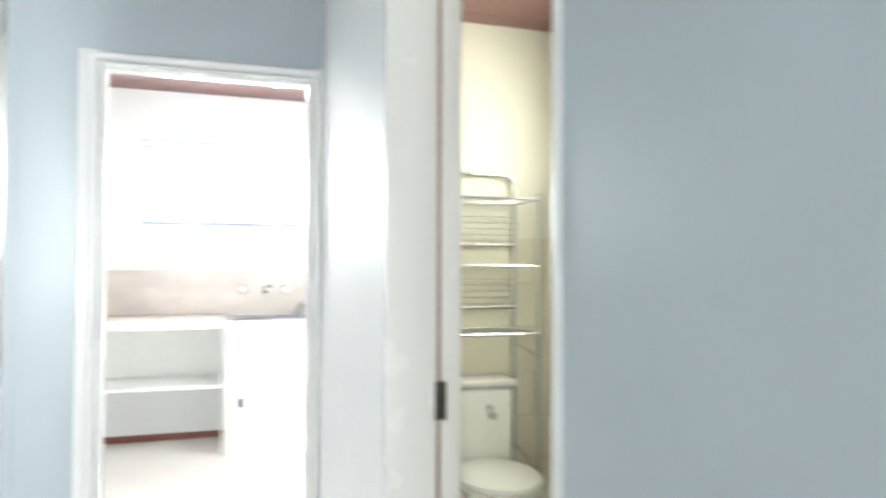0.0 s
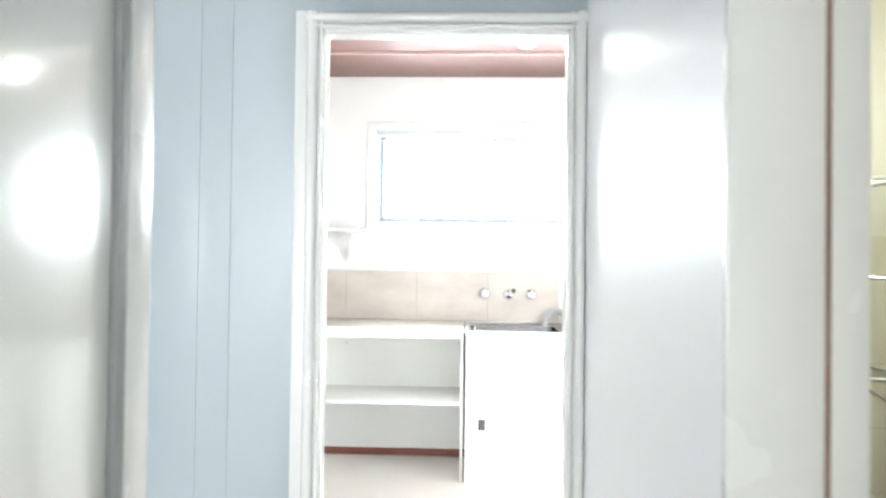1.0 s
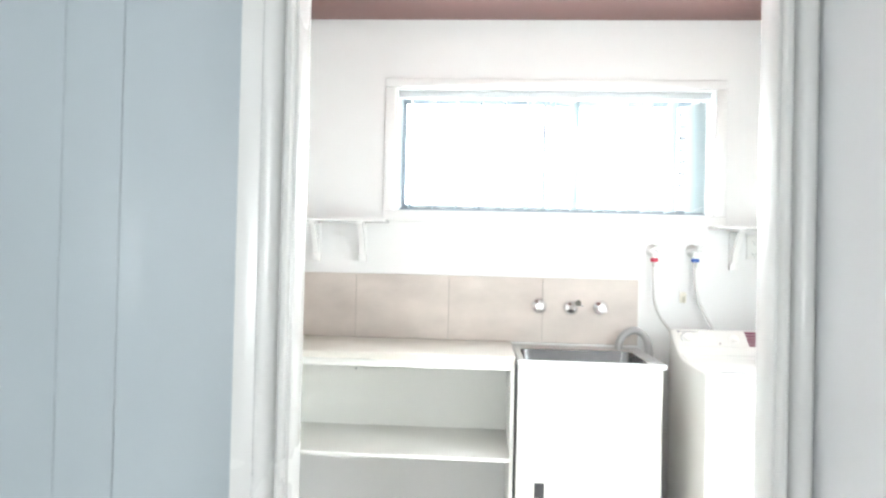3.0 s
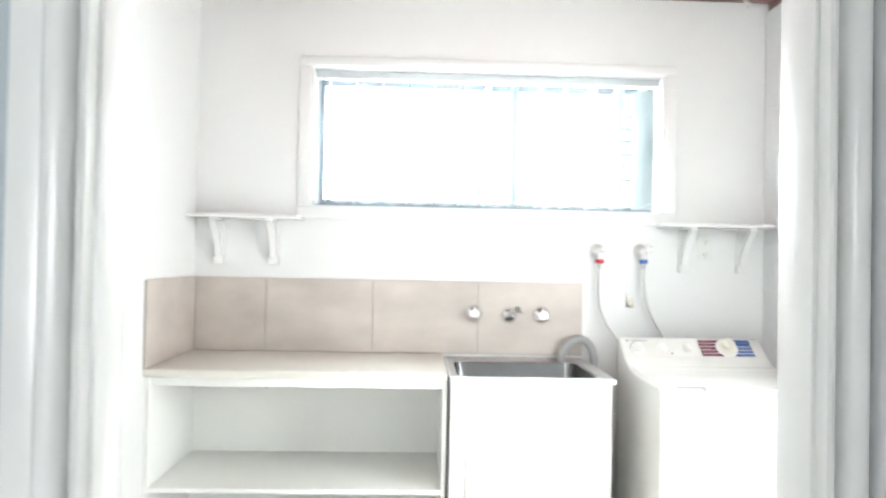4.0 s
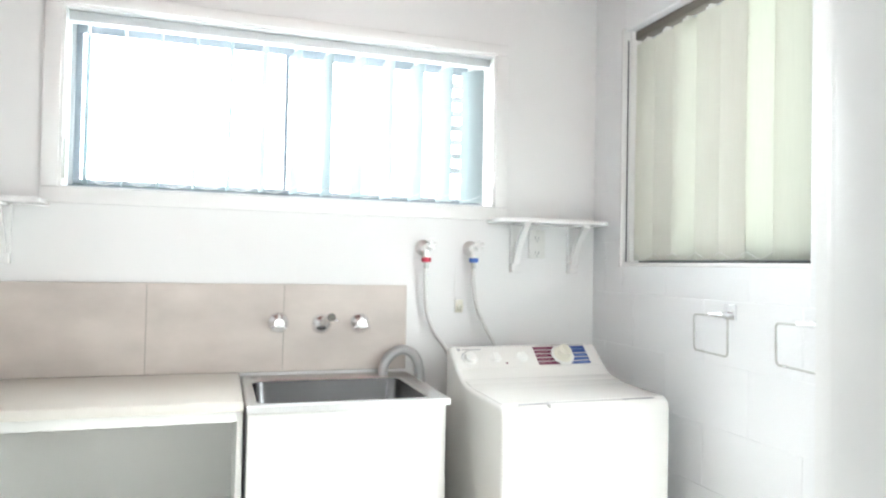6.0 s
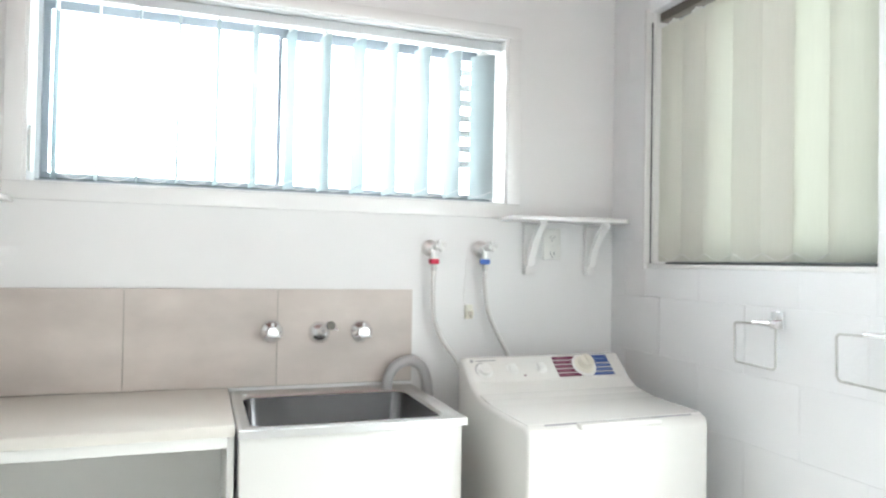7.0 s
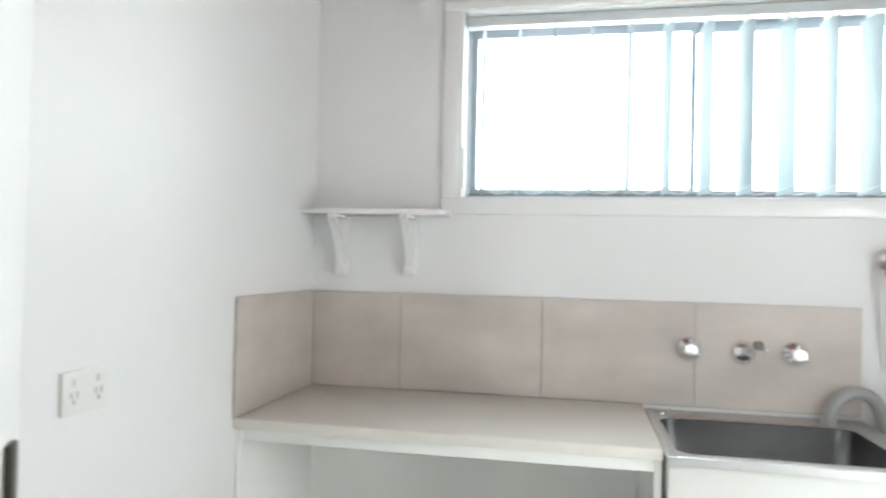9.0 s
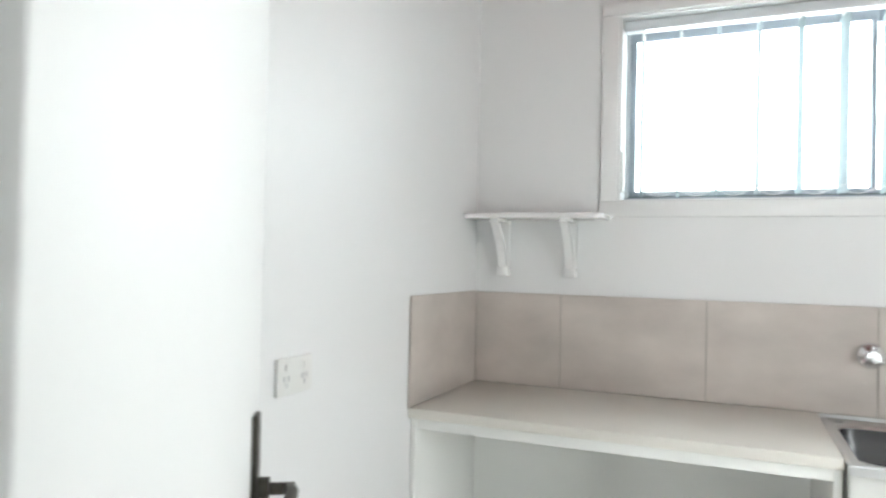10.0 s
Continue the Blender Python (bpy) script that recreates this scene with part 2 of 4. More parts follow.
def part(name, bm, material, parent=None, label="", smooth=True, local=False):
    """One mesh under a thing or a part. Built in world places, or round the thing's base where local."""
    ob = new(name, bm if isinstance(bm, bpy.types.Mesh) else mesh_of(bm, name, material, smooth))
    if parent:
        ob.parent = parent
        if parent.type == "EMPTY" and not local:
            ob.matrix_parent_inverse = Matrix.Translation(-parent.location)
    if label:
        ob["label"] = label
    return ob


def thing(name, label, category, group="", kind="", at=(0, 0, 0)):
    """An empty at the thing's base; its parts are built round that point."""
    e = new(name)
    e.location = at
    e.empty_display_size = 0.1
    return tagged(e, label, category, group, kind)


def B(*a, **k):
    return box(bmesh.new(), *a, **k)


def solid(name, boxes, material, label="", category="", bevel=0.0):
    bm = bmesh.new()
    for b in boxes:
        box(bm, *b, bevel=bevel)
    return tagged(part(name, bm, material), label, category, kind="structure")


# ---- plan ----
XL, XR, YB, YD, ZC = -0.785, 1.715, 5.80, 3.54, 2.45   # laundry: left wall, right wall, back wall, hall face of the door wall, ceiling
DL, DR, DH = -0.157, 0.621, 1.993                      # laundry doorway
WX0, WX1, WZ0, WZ1 = -0.298, 1.262, 1.500, 2.120       # back window
SY0, SY1, SZ0, SZ1 = 4.680, 5.577, 1.290, 2.200        # side window

# ---- setting: laundry ----
tagged(part("floor", B(-3.0, 3.0, -3.4, 6.1, -0.12, 0.0), VINYL), "pale beige sheet vinyl floor with faint mottling", "floor", kind="structure")
solid("wall_north", [(XL - 0.12, WX0, YB, YB + 0.2, 0, 2.6), (WX1, XR + 0.2, YB, YB + 0.2, 0, 2.6),
                     (WX0, WX1, YB, YB + 0.2, 0, WZ0), (WX0, WX1, YB, YB + 0.2, WZ1, 2.6)], WHITE, "smooth white painted laundry wall with a long window", "wall")
solid("wall_west", [(XL - 0.12, XL, YD + 0.10, YB, 0, 2.6)], WHITE, "smooth white painted laundry side wall", "wall")
solid("wall_south", [(-1.05, DL - 0.035, YD + 0.004, YD + 0.10, 0, 2.6), (DR + 0.049, 0.914, YD + 0.004, YD + 0.10, 0, 2.6), (DL - 0.035, DR + 0.049, YD + 0.004, YD + 0.10, DH + 0.035, 2.6),
                     (0.915, XR + 0.35, 3.881, 3.90, 0, 2.6)], WHITE, "white painted wall on the laundry side of the doorway", "wall")

# ceiling of wide timber boards, one mesh
bm = bmesh.new()
y = 3.30
for k, w in enumerate((0.39, 0.39, 0.39, 0.385, 0.385, 0.55)):
    box(bm, XL - 0.1, XR + 0.3, y + 0.003, min(y + w, 5.86) - 0.003, ZC, ZC + 0.03, bevel=0.003, seg=1)
    y += w
box(bm, XL - 0.1, XR + 0.3, 3.30, 5.86, ZC + 0.02, ZC + 0.06)
tagged(part("ceiling", bm, CEILWOOD), "red-brown stained timber board laundry ceiling", "ceiling", kind="structure")
tagged(part("trim", B(XL, XR, 5.243, 5.262, ZC - 0.012, ZC + 0.004), BATTEN), "thin pale strip between the ceiling boards", "trim", kind="structure")

tagged(part("baseboard", B(XL + 0.001, XR, YB - 0.014, YB - 0.001, 0.0, 0.045, bevel=0.003), REDWOOD), "low red-brown timber skirting strip", "skirting", kind="structure")

# ---- setting: hall and toilet ----
# end wall of the hall: pale blue sheet panelling with narrow grooves
end_wall = tagged(part("wall_hall_end", B(-1.05, DL - 0.03, YD - 0.002, YD + 0.004, 0, 2.6), BLUE), "pale blue painted grooved panelling at the hall's end", "wall", kind="structure")
cuts = [-1.05, -0.783, -0.563, -0.459, DL - 0.03]
for a, c in zip(cuts, cuts[1:]):
    part("panel", B(a + 0.0006, c - 0.0006, YD - 0.006, YD - 0.001, 0, 2.6), BLUE, end_wall)
part("panel", B(DL - 0.03, DR + 0.03, YD - 0.006, YD, DH + 0.03, 2.6), BLUE, end_wall)
part("panel", B(DR + 0.03, 0.914, YD - 0.0055, YD, 0, 2.6), BLUE, end_wall)

RW0, RW1 = (0.702, 2.412), (0.680, YD - 0.006)
bm = prism(bmesh.new(), [RW0, RW1, (0.915, YD - 0.006), (0.915, RW0[1])], "z", 0, 2.6)
prism(bm, [(0.758, 1.50), (0.702, 2.407), (0.915, 2.407), (0.915, 1.50)], "z", 2.06, 2.6)
solid("wall_hall_near", [(0.760, 0.915, -0.2, 1.50, 0, 2.6)], BLUE, "pale blue-grey satin painted hall wall", "wall")
# this wall's paleness against the near wall is painted laundry light
tagged(part("wall_hall_right", bm, HALL), "gloss painted hall wall, laundry light whitened into its colour", "wall", kind="structure")
solid("wall_hall_left", [(-0.34, -0.245, -0.2, 1.47, 0, 2.6), (-0.34, -0.245, 1.47, 2.35, 2.06, 2.6), (-0.34, -0.245, 2.34, 2.352, 0, 2.6)], HALL, "pale hall wall beside a gloss door", "wall")
solid("wall_alcove", [(-1.05, -0.93, -0.2, YD - 0.006, 0, 2.6)], HALL, "pale wall at the side of the hall recess", "wall")
solid("ceiling_hall", [(-1.05, 0.99, -0.2, YD - 0.006, 2.6, 2.66)], CEIL, "plain white hall ceiling", "ceiling")

# toilet room
wall_tb = solid("wall_toilet_back", [(0.915, 2.1, 3.82, 3.88, 0, 2.6), (0.915, 0.985, YD, 3.819, 0, 2.6)], TOILETWALL, "cream painted toilet wall", "wall")
wall_tr = solid("wall_toilet_right", [(1.985, 2.1, 0.9, 3.82, 0, 2.6)], TOILETWALL, "cream tiled and painted toilet wall", "wall")
solid("wall_toilet_front", [(0.916, 2.1, 0.80, 0.90, 0, 2.6)], TOILETWALL, "cream painted toilet wall", "wall")
solid("ceiling_toilet", [(0.992, 2.1, 0.9, 3.88, 2.60, 2.66), (0.916, 0.992, 0.9, YD - 0.01, 2.56, 2.60)], CEILWOOD, "dark red-brown timber toilet ceiling", "ceiling")

# unseen room added behind the camera, closed all round; its gap shapes hall light
solid("wall_room", [(-3.0, -2.9, -3.5, -0.2, 0, 2.6), (2.9, 3.0, -3.5, -0.2, 0, 2.6), (-3.0, 3.0, -3.55, -3.45, 0, 2.6),
                    (-3.0, -0.93, -0.3, -0.2, 0, 2.6), (-0.34, -0.245, -0.3, -0.2, 0, 2.6), (0.02, 3.0, -0.3, -0.2, 0, 2.6)], HALL, "plain pale wall of an unseen added room, its gap shaping the hall light", "wall")
solid("ceiling_room", [(-3.0, 3.0, -3.5, -0.2, 2.6, 2.66)], CEIL, "plain white ceiling of the unseen added room", "ceiling")


# ---- laundry doorway: frame, architraves, open door ----
frame_ob = thing("door_frame", "white gloss timber door frame with moulded architraves", "door frame", kind="structure", at=(DR, YD, 0))
y0, y1 = YD - 0.008, YD + 0.105
part("jamb", prism(bmesh.new(), [(DL, y0), (DL, YD + 0.065), (DL - 0.03, YD + 0.065), (DL - 0.03, y1), (DL - 0.045, y1), (DL - 0.045, y0)], "z", 0, DH + 0.03, bevel=0.002), TRIM, frame_ob)
part("jamb", prism(bmesh.new(), [(DR, y0), (DR, YD + 0.065), (DR + 0.048, YD + 0.065), (DR + 0.048, y1), (DR + 0.062, y1), (DR + 0.062, y0)], "z", 0, DH + 0.03, bevel=0.002), TRIM, frame_ob)
part("head", prism(bmesh.new(), [(y0, DH), (YD + 0.065, DH), (YD + 0.065, DH + 0.03), (y1, DH + 0.03), (y1, DH + 0.045), (y0, DH + 0.045)], "x", DL - 0.045, DR + 0.060, bevel=0.002), TRIM, frame_ob)


def architrave_profile(sign, x):
    """Section of the moulding from its inner edge outwards."""
    pts = [(0.0, 0.0), (0.0, -0.013), (0.002, -0.018), (0.006, -0.020), (0.010, -0.019), (0.0125, -0.015), (0.0130, -0.005), (0.0165, -0.005), (0.0175, -0.013),
           (0.021, -0.020), (0.029, -0.024), (0.038, -0.025), (0.046, -0.022), (0.0515, -0.014), (0.0525, 0.0)]
    return [(x + sign * u, YD - 0.008 + v) for u, v in pts]


part("architrave", prism(bmesh.new(), architrave_profile(-1, DL - 0.006), "z", 0, DH + 0.0645), TRIM, frame_ob)
part("architrave", prism(bmesh.new(), architrave_profile(1, DR + 0.006), "z", 0, DH + 0.0645), TRIM, frame_ob)
part("architrave", prism(bmesh.new(), [(YD - 0.0081 + v, DH + 0.012 + (p - DR)) for p, v in [(q[0], q[1] - YD + 0.008) for q in architrave_profile(1, DR)]], "x", DL - 0.0585, DR + 0.0585), TRIM, frame_ob)
part("architrave", B(DL - 0.10, DL - 0.070, YD + 0.102, YD + 0.118, 0, DH + 0.09, bevel=0.003), TRIM, frame_ob)
part("architrave", B(DR + 0.050, DR + 0.115, YD + 0.102, YD + 0.118, 0, DH + 0.09, bevel=0.003), TRIM, frame_ob)

part("cover_strip", B(DL - 0.098, DL - 0.0590, YD - 0.013, YD - 0.0061, 0, DH + 0.072, bevel=0.002), TRIM, frame_ob)
part("strike_plate", B(DR + 0.0445, DR + 0.0495, YD + 0.072, YD + 0.099, 0.855, 0.955, bevel=0.001), NICKEL, frame_ob, "dull metal strike plate")
HINGE = (DL - 0.03, YD + 0.127, 0)
door = thing("door_1", "white gloss flush door standing open with a dark lever handle", "door", kind="structure", at=HINGE)
door.rotation_euler = (0, 0, radians(121.2))
leaf = part("leaf", B(0.003, 0.815, 0.0, 0.036, 0.012, DH + 0.022, bevel=0.002), DOORSATIN, door, local=True)
bm = box(bmesh.new(), 0.735, 0.773, -0.009, 0.0, 0.80, 1.065, bevel=0.004)
hand = part("handle", bm, DARK, door, "dark bronze lever handle on a long plate", local=True)
bm = rod(bmesh.new(), (0.754, -0.009, 0.955), (0.754, -0.025, 0.955), 0.017)
rod(bm, (0.754, -0.023, 0.955), (0.754, -0.061, 0.955), 0.009)
tube(bm, spline([(0.754, -0.053, 0.955), (0.728, -0.059, 0.957), (0.683, -0.057, 0.952), (0.638, -0.055, 0.944)]), 0.0095)
part("lever", bm, DARK, hand)
for z in (0.25, 1.76):
    bm = rod(bmesh.new(), (0, -0.004, z), (0, -0.004, z + 0.09), 0.006)
    box(bm, 0.0, 0.032, -0.0015, 0.0005, z, z + 0.09)
    box(bm, -0.002, 0.003, -0.002, 0.034, z, z + 0.09)
    part("hinge", bm, NICKEL, door, "dull metal butt hinge", local=True)

# gloss door in the left hall wall with its end post
door2 = thing("door_2", "closed white high-gloss flush door in the hall", "door", kind="structure", at=(-0.26, 1.9, 0))
part("leaf", B(-0.255, -0.216, 1.48, 2.324, 0.012, 2.04, bevel=0.002), DOORPAINT, door2)
part("post", B(-0.34, -0.204, 2.353, 2.430, 0, 2.6, bevel=0.006, seg=3), TRIM, door2, "white gloss end post")
# added strip: darkens the post's dim side face by colour
part("shade_strip", B(-0.245, -0.206, 2.326, 2.3525, 0, 2.6, bevel=0.001), GAPSHADE, door2, "grey strip painted as the shade in the door gap")
part("architrave", B(-0.245, -0.205, 1.40, 1.472, 0, 2.11, bevel=0.004), TRIM, door2)
part("architrave", B(-0.245, -0.205, 1.472, 2.325, 2.045, 2.11, bevel=0.004), TRIM, door2)

# cupboard door in the recess
door3 = thing("door_3", "closed white door in the hall recess with a steel hinge", "door", kind="structure", at=(-0.9, 3.0, 0))
part("leaf", B(-0.93, -0.873, 2.66, YD - 0.014, 0.012, 2.04, bevel=0.003), DOORPAINT, door3)
for z in (0.3, 1.68):
    bm = rod(bmesh.new(), (-0.867, YD - 0.013, z), (-0.867, YD - 0.013, z + 0.088), 0.007)
    box(bm, -0.875, -0.869, YD - 0.030, YD - 0.012, z, z + 0.088)
    part("hinge", bm, NICKEL, door3, "dull steel butt hinge")

# toilet doorway lining
tl = thing("door_frame", "white painted toilet door lining with a strike plate", "door frame", kind="structure", at=(0.88, 2.57, 0))
part("jamb", B(0.698, 0.845, 2.387, 2.4085, 0, 2.04, bevel=0.004), TRIM, tl)
part("rebate", B(0.845, 0.857, 2.396, 2.4095, 0, 2.04), RAWWOOD, tl, "bare brown timber rebate edge")
part("jamb", B(0.857, 0.917, 2.398, 2.410, 0, 2.04, bevel=0.002), TRIM, tl)
part("strike_plate", B(0.838, 0.870, 2.3825, 2.388, 0.805, 0.910, bevel=0.002), DARK, tl, "dark metal strike plate")
part("jamb", B(0.752, 0.925, 1.498, 1.518, 0, 2.04, bevel=0.004), TRIM, tl)
part("head", B(0.735, 0.925, 1.518, 2.386, 2.03, 2.062, bevel=0.003), TRIM, tl)

# ---- windows ----
def sliding_window(name, label, at, along, w0, w1, z0, z1, d0, mid):
    """An aluminium sliding window; along is the axis it runs in, d0 its room-side face."""
    win = thing(name, label, "window", kind="structure", at=at)
    def bar(a0, a1, za, zb, da, db, bev=0.002):
        return B(a0, a1, da, db, za, zb, bevel=bev) if along == "x" else B(da, db, a0, a1, za, zb, bevel=bev)
    t = 0.024
    # sill frame and sashes take the darkened tone as painted shade
    part("frame", bar(w0, w1, z0, z0 + t, d0, d0 + 0.06), ALUSHADE, win, "grey aluminium frame")
    part("frame", bar(w0, w1, z1 - t, z1, d0, d0 + 0.06), ALU, win)
    part("frame", bar(w0, w0 + t, z0 + t, z1 - t, d0, d0 + 0.06), ALU, win)
    part("frame", bar(w1 - t, w1, z0 + t, z1 - t, d0, d0 + 0.06), ALU, win)
    part("track", bar(w0 + 0.004, w1 - 0.004, z0 + t, z0 + t + 0.004, d0 + 0.001, d0 + 0.007), DARKGAP, win, "dark sill track")
    for a0, a1, dd in ((w0 + t, mid + 0.008, 0.008), (mid - 0.008, w1 - t, 0.034)):
        la, ra = (0.022, 0.016) if a0 < mid - 0.1 else (0.016, 0.022)
        zb, zt = z0 + t + 0.022, z1 - t - 0.036
        sash = part("sash", bar(a0, a1, z0 + t, zb, d0 + dd, d0 + dd + 0.018), ALUSHADE, win)
        part("rail", bar(a0, a1, zt, z1 - t, d0 + dd, d0 + dd + 0.018), ALUSHADE, sash)
        part("stile", bar(a0, a0 + la, zb, zt, d0 + dd, d0 + dd + 0.018), ALUSHADE, sash)
        part("stile", bar(a1 - ra, a1, zb, zt, d0 + dd, d0 + dd + 0.018), ALUSHADE, sash)
        pane = part("pane", bar(a0 + 0.010, a1 - 0.010, zb - 0.004, zt + 0.004, d0 + dd + 0.007, d0 + dd + 0.011, 0), GLASS, sash, "clear glass")
        pane.visible_shadow = False
    return win


win1 = sliding_window("window_1", "long grey aluminium sliding window glowing with daylight", (0.48, YB + 0.1, WZ0), "x", WX0, WX1, WZ0, WZ1, YB + 0.106, 0.450)
win2 = sliding_window("window_2", "aluminium sliding window in the painted block wall", (XR + 0.1, 5.1, SZ0), "y", SY0, SY1, SZ0, SZ1, XR + 0.10, 5.12)
# reveal linings and architrave of the long window
for a in ((WX0 - 0.001, WX0 + 0.012, YB - 0.004, YB + 0.105, WZ0, WZ1), (WX1 - 0.012, WX1 + 0.001, YB - 0.004, YB + 0.105, WZ0, WZ1),
          (WX0 + 0.012, WX1 - 0.012, YB - 0.004, YB + 0.105, WZ0 - 0.001, WZ0 + 0.008), (WX0 + 0.012, WX1 - 0.012, YB - 0.004, YB + 0.105, WZ1 - 0.010, WZ1 + 0.001)):
    part("lining", B(*a), TRIM, win1)
e = 0.050
for a in ((WX0 - e, WX0 + 0.003, YB - 0.012, YB - 0.001, WZ0 - e + 0.053, WZ1 + e - 0.053), (WX1 - 0.003, WX1 + e, YB - 0.012, YB - 0.001, WZ0 - e + 0.053, WZ1 + e - 0.053),
          (WX0 - e, WX1 + e, YB - 0.013, YB - 0.001, WZ0 - e, WZ0 + 0.003), (WX0 - e, WX1 + e, YB - 0.013, YB - 0.001, WZ1 - 0.003, WZ1 + e - 0.01)):
    part("architrave", B(*a, bevel=0.004), TRIM, win1)
for a in ((XR + 0.02, XR + 0.10, SY1 - 0.012, SY1 + 0.002, SZ0, SZ1), (XR + 0.02, XR + 0.10, SY0 - 0.002, SY0 + 0.012, SZ0, SZ1)):
    part("lining", B(*a), TRIM, win2)
part("casing", B(XR - 0.012, XR + 0.04, SY1 - 0.004, SY1 + 0.010, SZ0 - 0.014, SZ1 + 0.01, bevel=0.003), TRIM, win2)
part("sill", B(XR - 0.004, XR + 0.10, SY0, SY1, SZ0 - 0.012, SZ0 + 0.002, bevel=0.002), TRIM, win2)
part("track", B(XR + 0.005, XR + 0.09, SY0 + 0.01, SY1 - 0.1, SZ0 + 0.003, SZ0 + 0.009), DARKGAP, win2, "dark sill track")


part("cord_plate", B(WX0 + 0.0125, WX0 + 0.020, YB + 0.016, YB + 0.046, 1.535, 1.672, bevel=0.003), PLASTIC, win1, "small pale plate on the reveal")


def blind(name, label, along, a0, a1, z0, z1, d, turns, cloth, gapz, w, r0, r1, rail_mat):
    """Vertical blind: head rail, carriers, cloth slats, and the bead chain that links their feet."""
    n = len(turns)
    mid = (a0 + a1) / 2
    bl = thing(name, label, "blind", at=(mid, d, z0) if along == "x" else (d, mid, z0))
    rail = B(r0, r1, d - 0.02, d + 0.02, z1 - 0.034, z1, bevel=0.003) if along == "x" else B(d - 0.02, d + 0.02, r0, r1, z1 - 0.034, z1, bevel=0.003)
    part("head_rail", rail, rail_mat, bl, "slim metal head rail")
    ztop, zbot = z1 - 0.050, z0 + gapz
    def slat_mesh():
        bm = bmesh.new()
        cols = [(u / 8 - 0.5) * w for u in range(9)]
        grid = []
        for j in range(7):
            z = zbot + (ztop - zbot) * j / 6
            grid.append([bm.verts.new((c, 0.007 * (1 - (2 * c / w) ** 2) + 0.0015 * math.sin(5 * z + 9 * c), z)) for c in cols])
        for r0, r1 in zip(grid, grid[1:]):
            for k in range(8):
                bm.faces.new((r0[k], r0[k + 1], r1[k + 1], r1[k]))
        bmesh.ops.solidify(bm, geom=bm.faces[:], thickness=0.0008)
        return mesh_of(bm, "slat", cloth)
    def carrier_mesh():
        bm = box(bmesh.new(), -0.006, 0.006, -0.004, 0.004, ztop - 0.004, z1 - 0.03)
        box(bm, -0.022, 0.022, -0.0018, 0.0018, ztop - 0.016, ztop + 0.012, bevel=0.001, seg=1)
        return mesh_of(bm, "carrier", PLASTIC)
    sm, cm = slat_mesh(), carrier_mesh()
    feet = []
    for k, deg in enumerate(turns):
        a = a0 + 0.03 + (a1 - a0 - 0.06) * (k + 0.5) / n
        place = pose(a, d, 0, 0, 0, deg) if along == "x" else pose(d, a, 0, 0, 0, 90 + deg)
        base = Matrix.Translation(-bl.location)
        s = part("slat", sm, cloth, bl)
        s.matrix_parent_inverse, s.matrix_basis = base, place
        c = part("carrier", cm, PLASTIC, bl)
        c.matrix_parent_inverse, c.matrix_basis = base, place
        feet.append([place @ Vector((u, 0.004, zbot + 0.026)) for u in (-0.43 * w, 0.43 * w)])
    for side in (0, 1):
        bm = bmesh.new()
        for p, q in zip(feet, feet[1:]):
            m = (p[side] + q[side]) / 2 - Vector((0, 0, 0.022))
            tube(bm, spline([p[side], m, q[side]], 5), 0.0012, 5)
        part("bead_chain", bm, CHAIN, bl, "thin white bead chain")
    return bl


rng = random.Random(4)
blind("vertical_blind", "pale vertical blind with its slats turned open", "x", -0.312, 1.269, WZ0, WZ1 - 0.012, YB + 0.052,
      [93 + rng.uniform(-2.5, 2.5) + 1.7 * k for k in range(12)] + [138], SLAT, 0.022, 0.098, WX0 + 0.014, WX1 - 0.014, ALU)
blind("vertical_blind", "cream-green vertical blind with overlapping slats nearly closed", "y", 4.698, 5.595, SZ0, SZ1 - 0.004, XR + 0.052,
      [13, 7, 6, 6, 13, 5, 8], SLATGREEN, 0.012, 0.1265, SY0 + 0.012, SY1 - 0.02, BRONZERAIL)

# no real track: thin dark strip drawn for the shade beside the casing
part("track", B(XR + 0.003, XR + 0.008, SY1 - 0.0155, SY1 - 0.0125, SZ0 + 0.004, SZ1 - 0.04), DARKGAP, win2, "dark strip painted as the shadow gap beside the casing")

# slatted screen outside the long window
scr = thing("slatted_screen", "grey slatted screen outside the window", "screen", at=(1.32, 6.08, 1.4))
for k in range(4, 12):
    part("slat", B(1.16, 1.30, 6.075, 6.09, 1.42 + 0.062 * k, 1.448 + 0.062 * k, bevel=0.002, seg=1), WALLDARK, scr)
part("post", B(1.30, 1.33, 6.06, 6.095, 0.0, 2.2), WALLDARK, scr)

# ---- laundry bench, tub, washer ----
bench = tagged(part("worktop", B(XL + 0.002, 0.2965, 5.262, YB - 0.0105, 0.845, 0.874, bevel=0.004), BENCH), "beige laminate worktop with a square edge", "worktop")
shelf_u = thing("bench_unit", "white melamine open bench unit with one shelf", "cabinet", at=(-0.24, 5.5, 0))
part("side_panel", B(0.279, 0.296, 5.285, YB - 0.016, 0.0, 0.8445, bevel=0.0015), CABINET, shelf_u)
part("side_panel", B(XL + 0.002, XL + 0.018, 5.285, YB - 0.016, 0.43, 0.8445, bevel=0.0015), CABINET, shelf_u)
part("shelf", B(XL + 0.018, 0.279, 5.285, YB - 0.016, 0.43, 0.447, bevel=0.0015), CABINET, shelf_u)
part("rail", B(XL + 0.018, 0.279, 5.287, 5.303, 0.812, 0.8445, bevel=0.0015), CABINET, shelf_u)
part("back_panel", B(XL + 0.018, 0.279, YB - 0.026, YB - 0.0162, 0.447, 0.8445), CABINET, shelf_u)
part("screw_cap", rod(bmesh.new(), (-0.46, YB - 0.028, 0.72), (-0.46, YB - 0.026, 0.72), 0.005, seg=12), GREYPRINT, shelf_u, "small dark screw head")

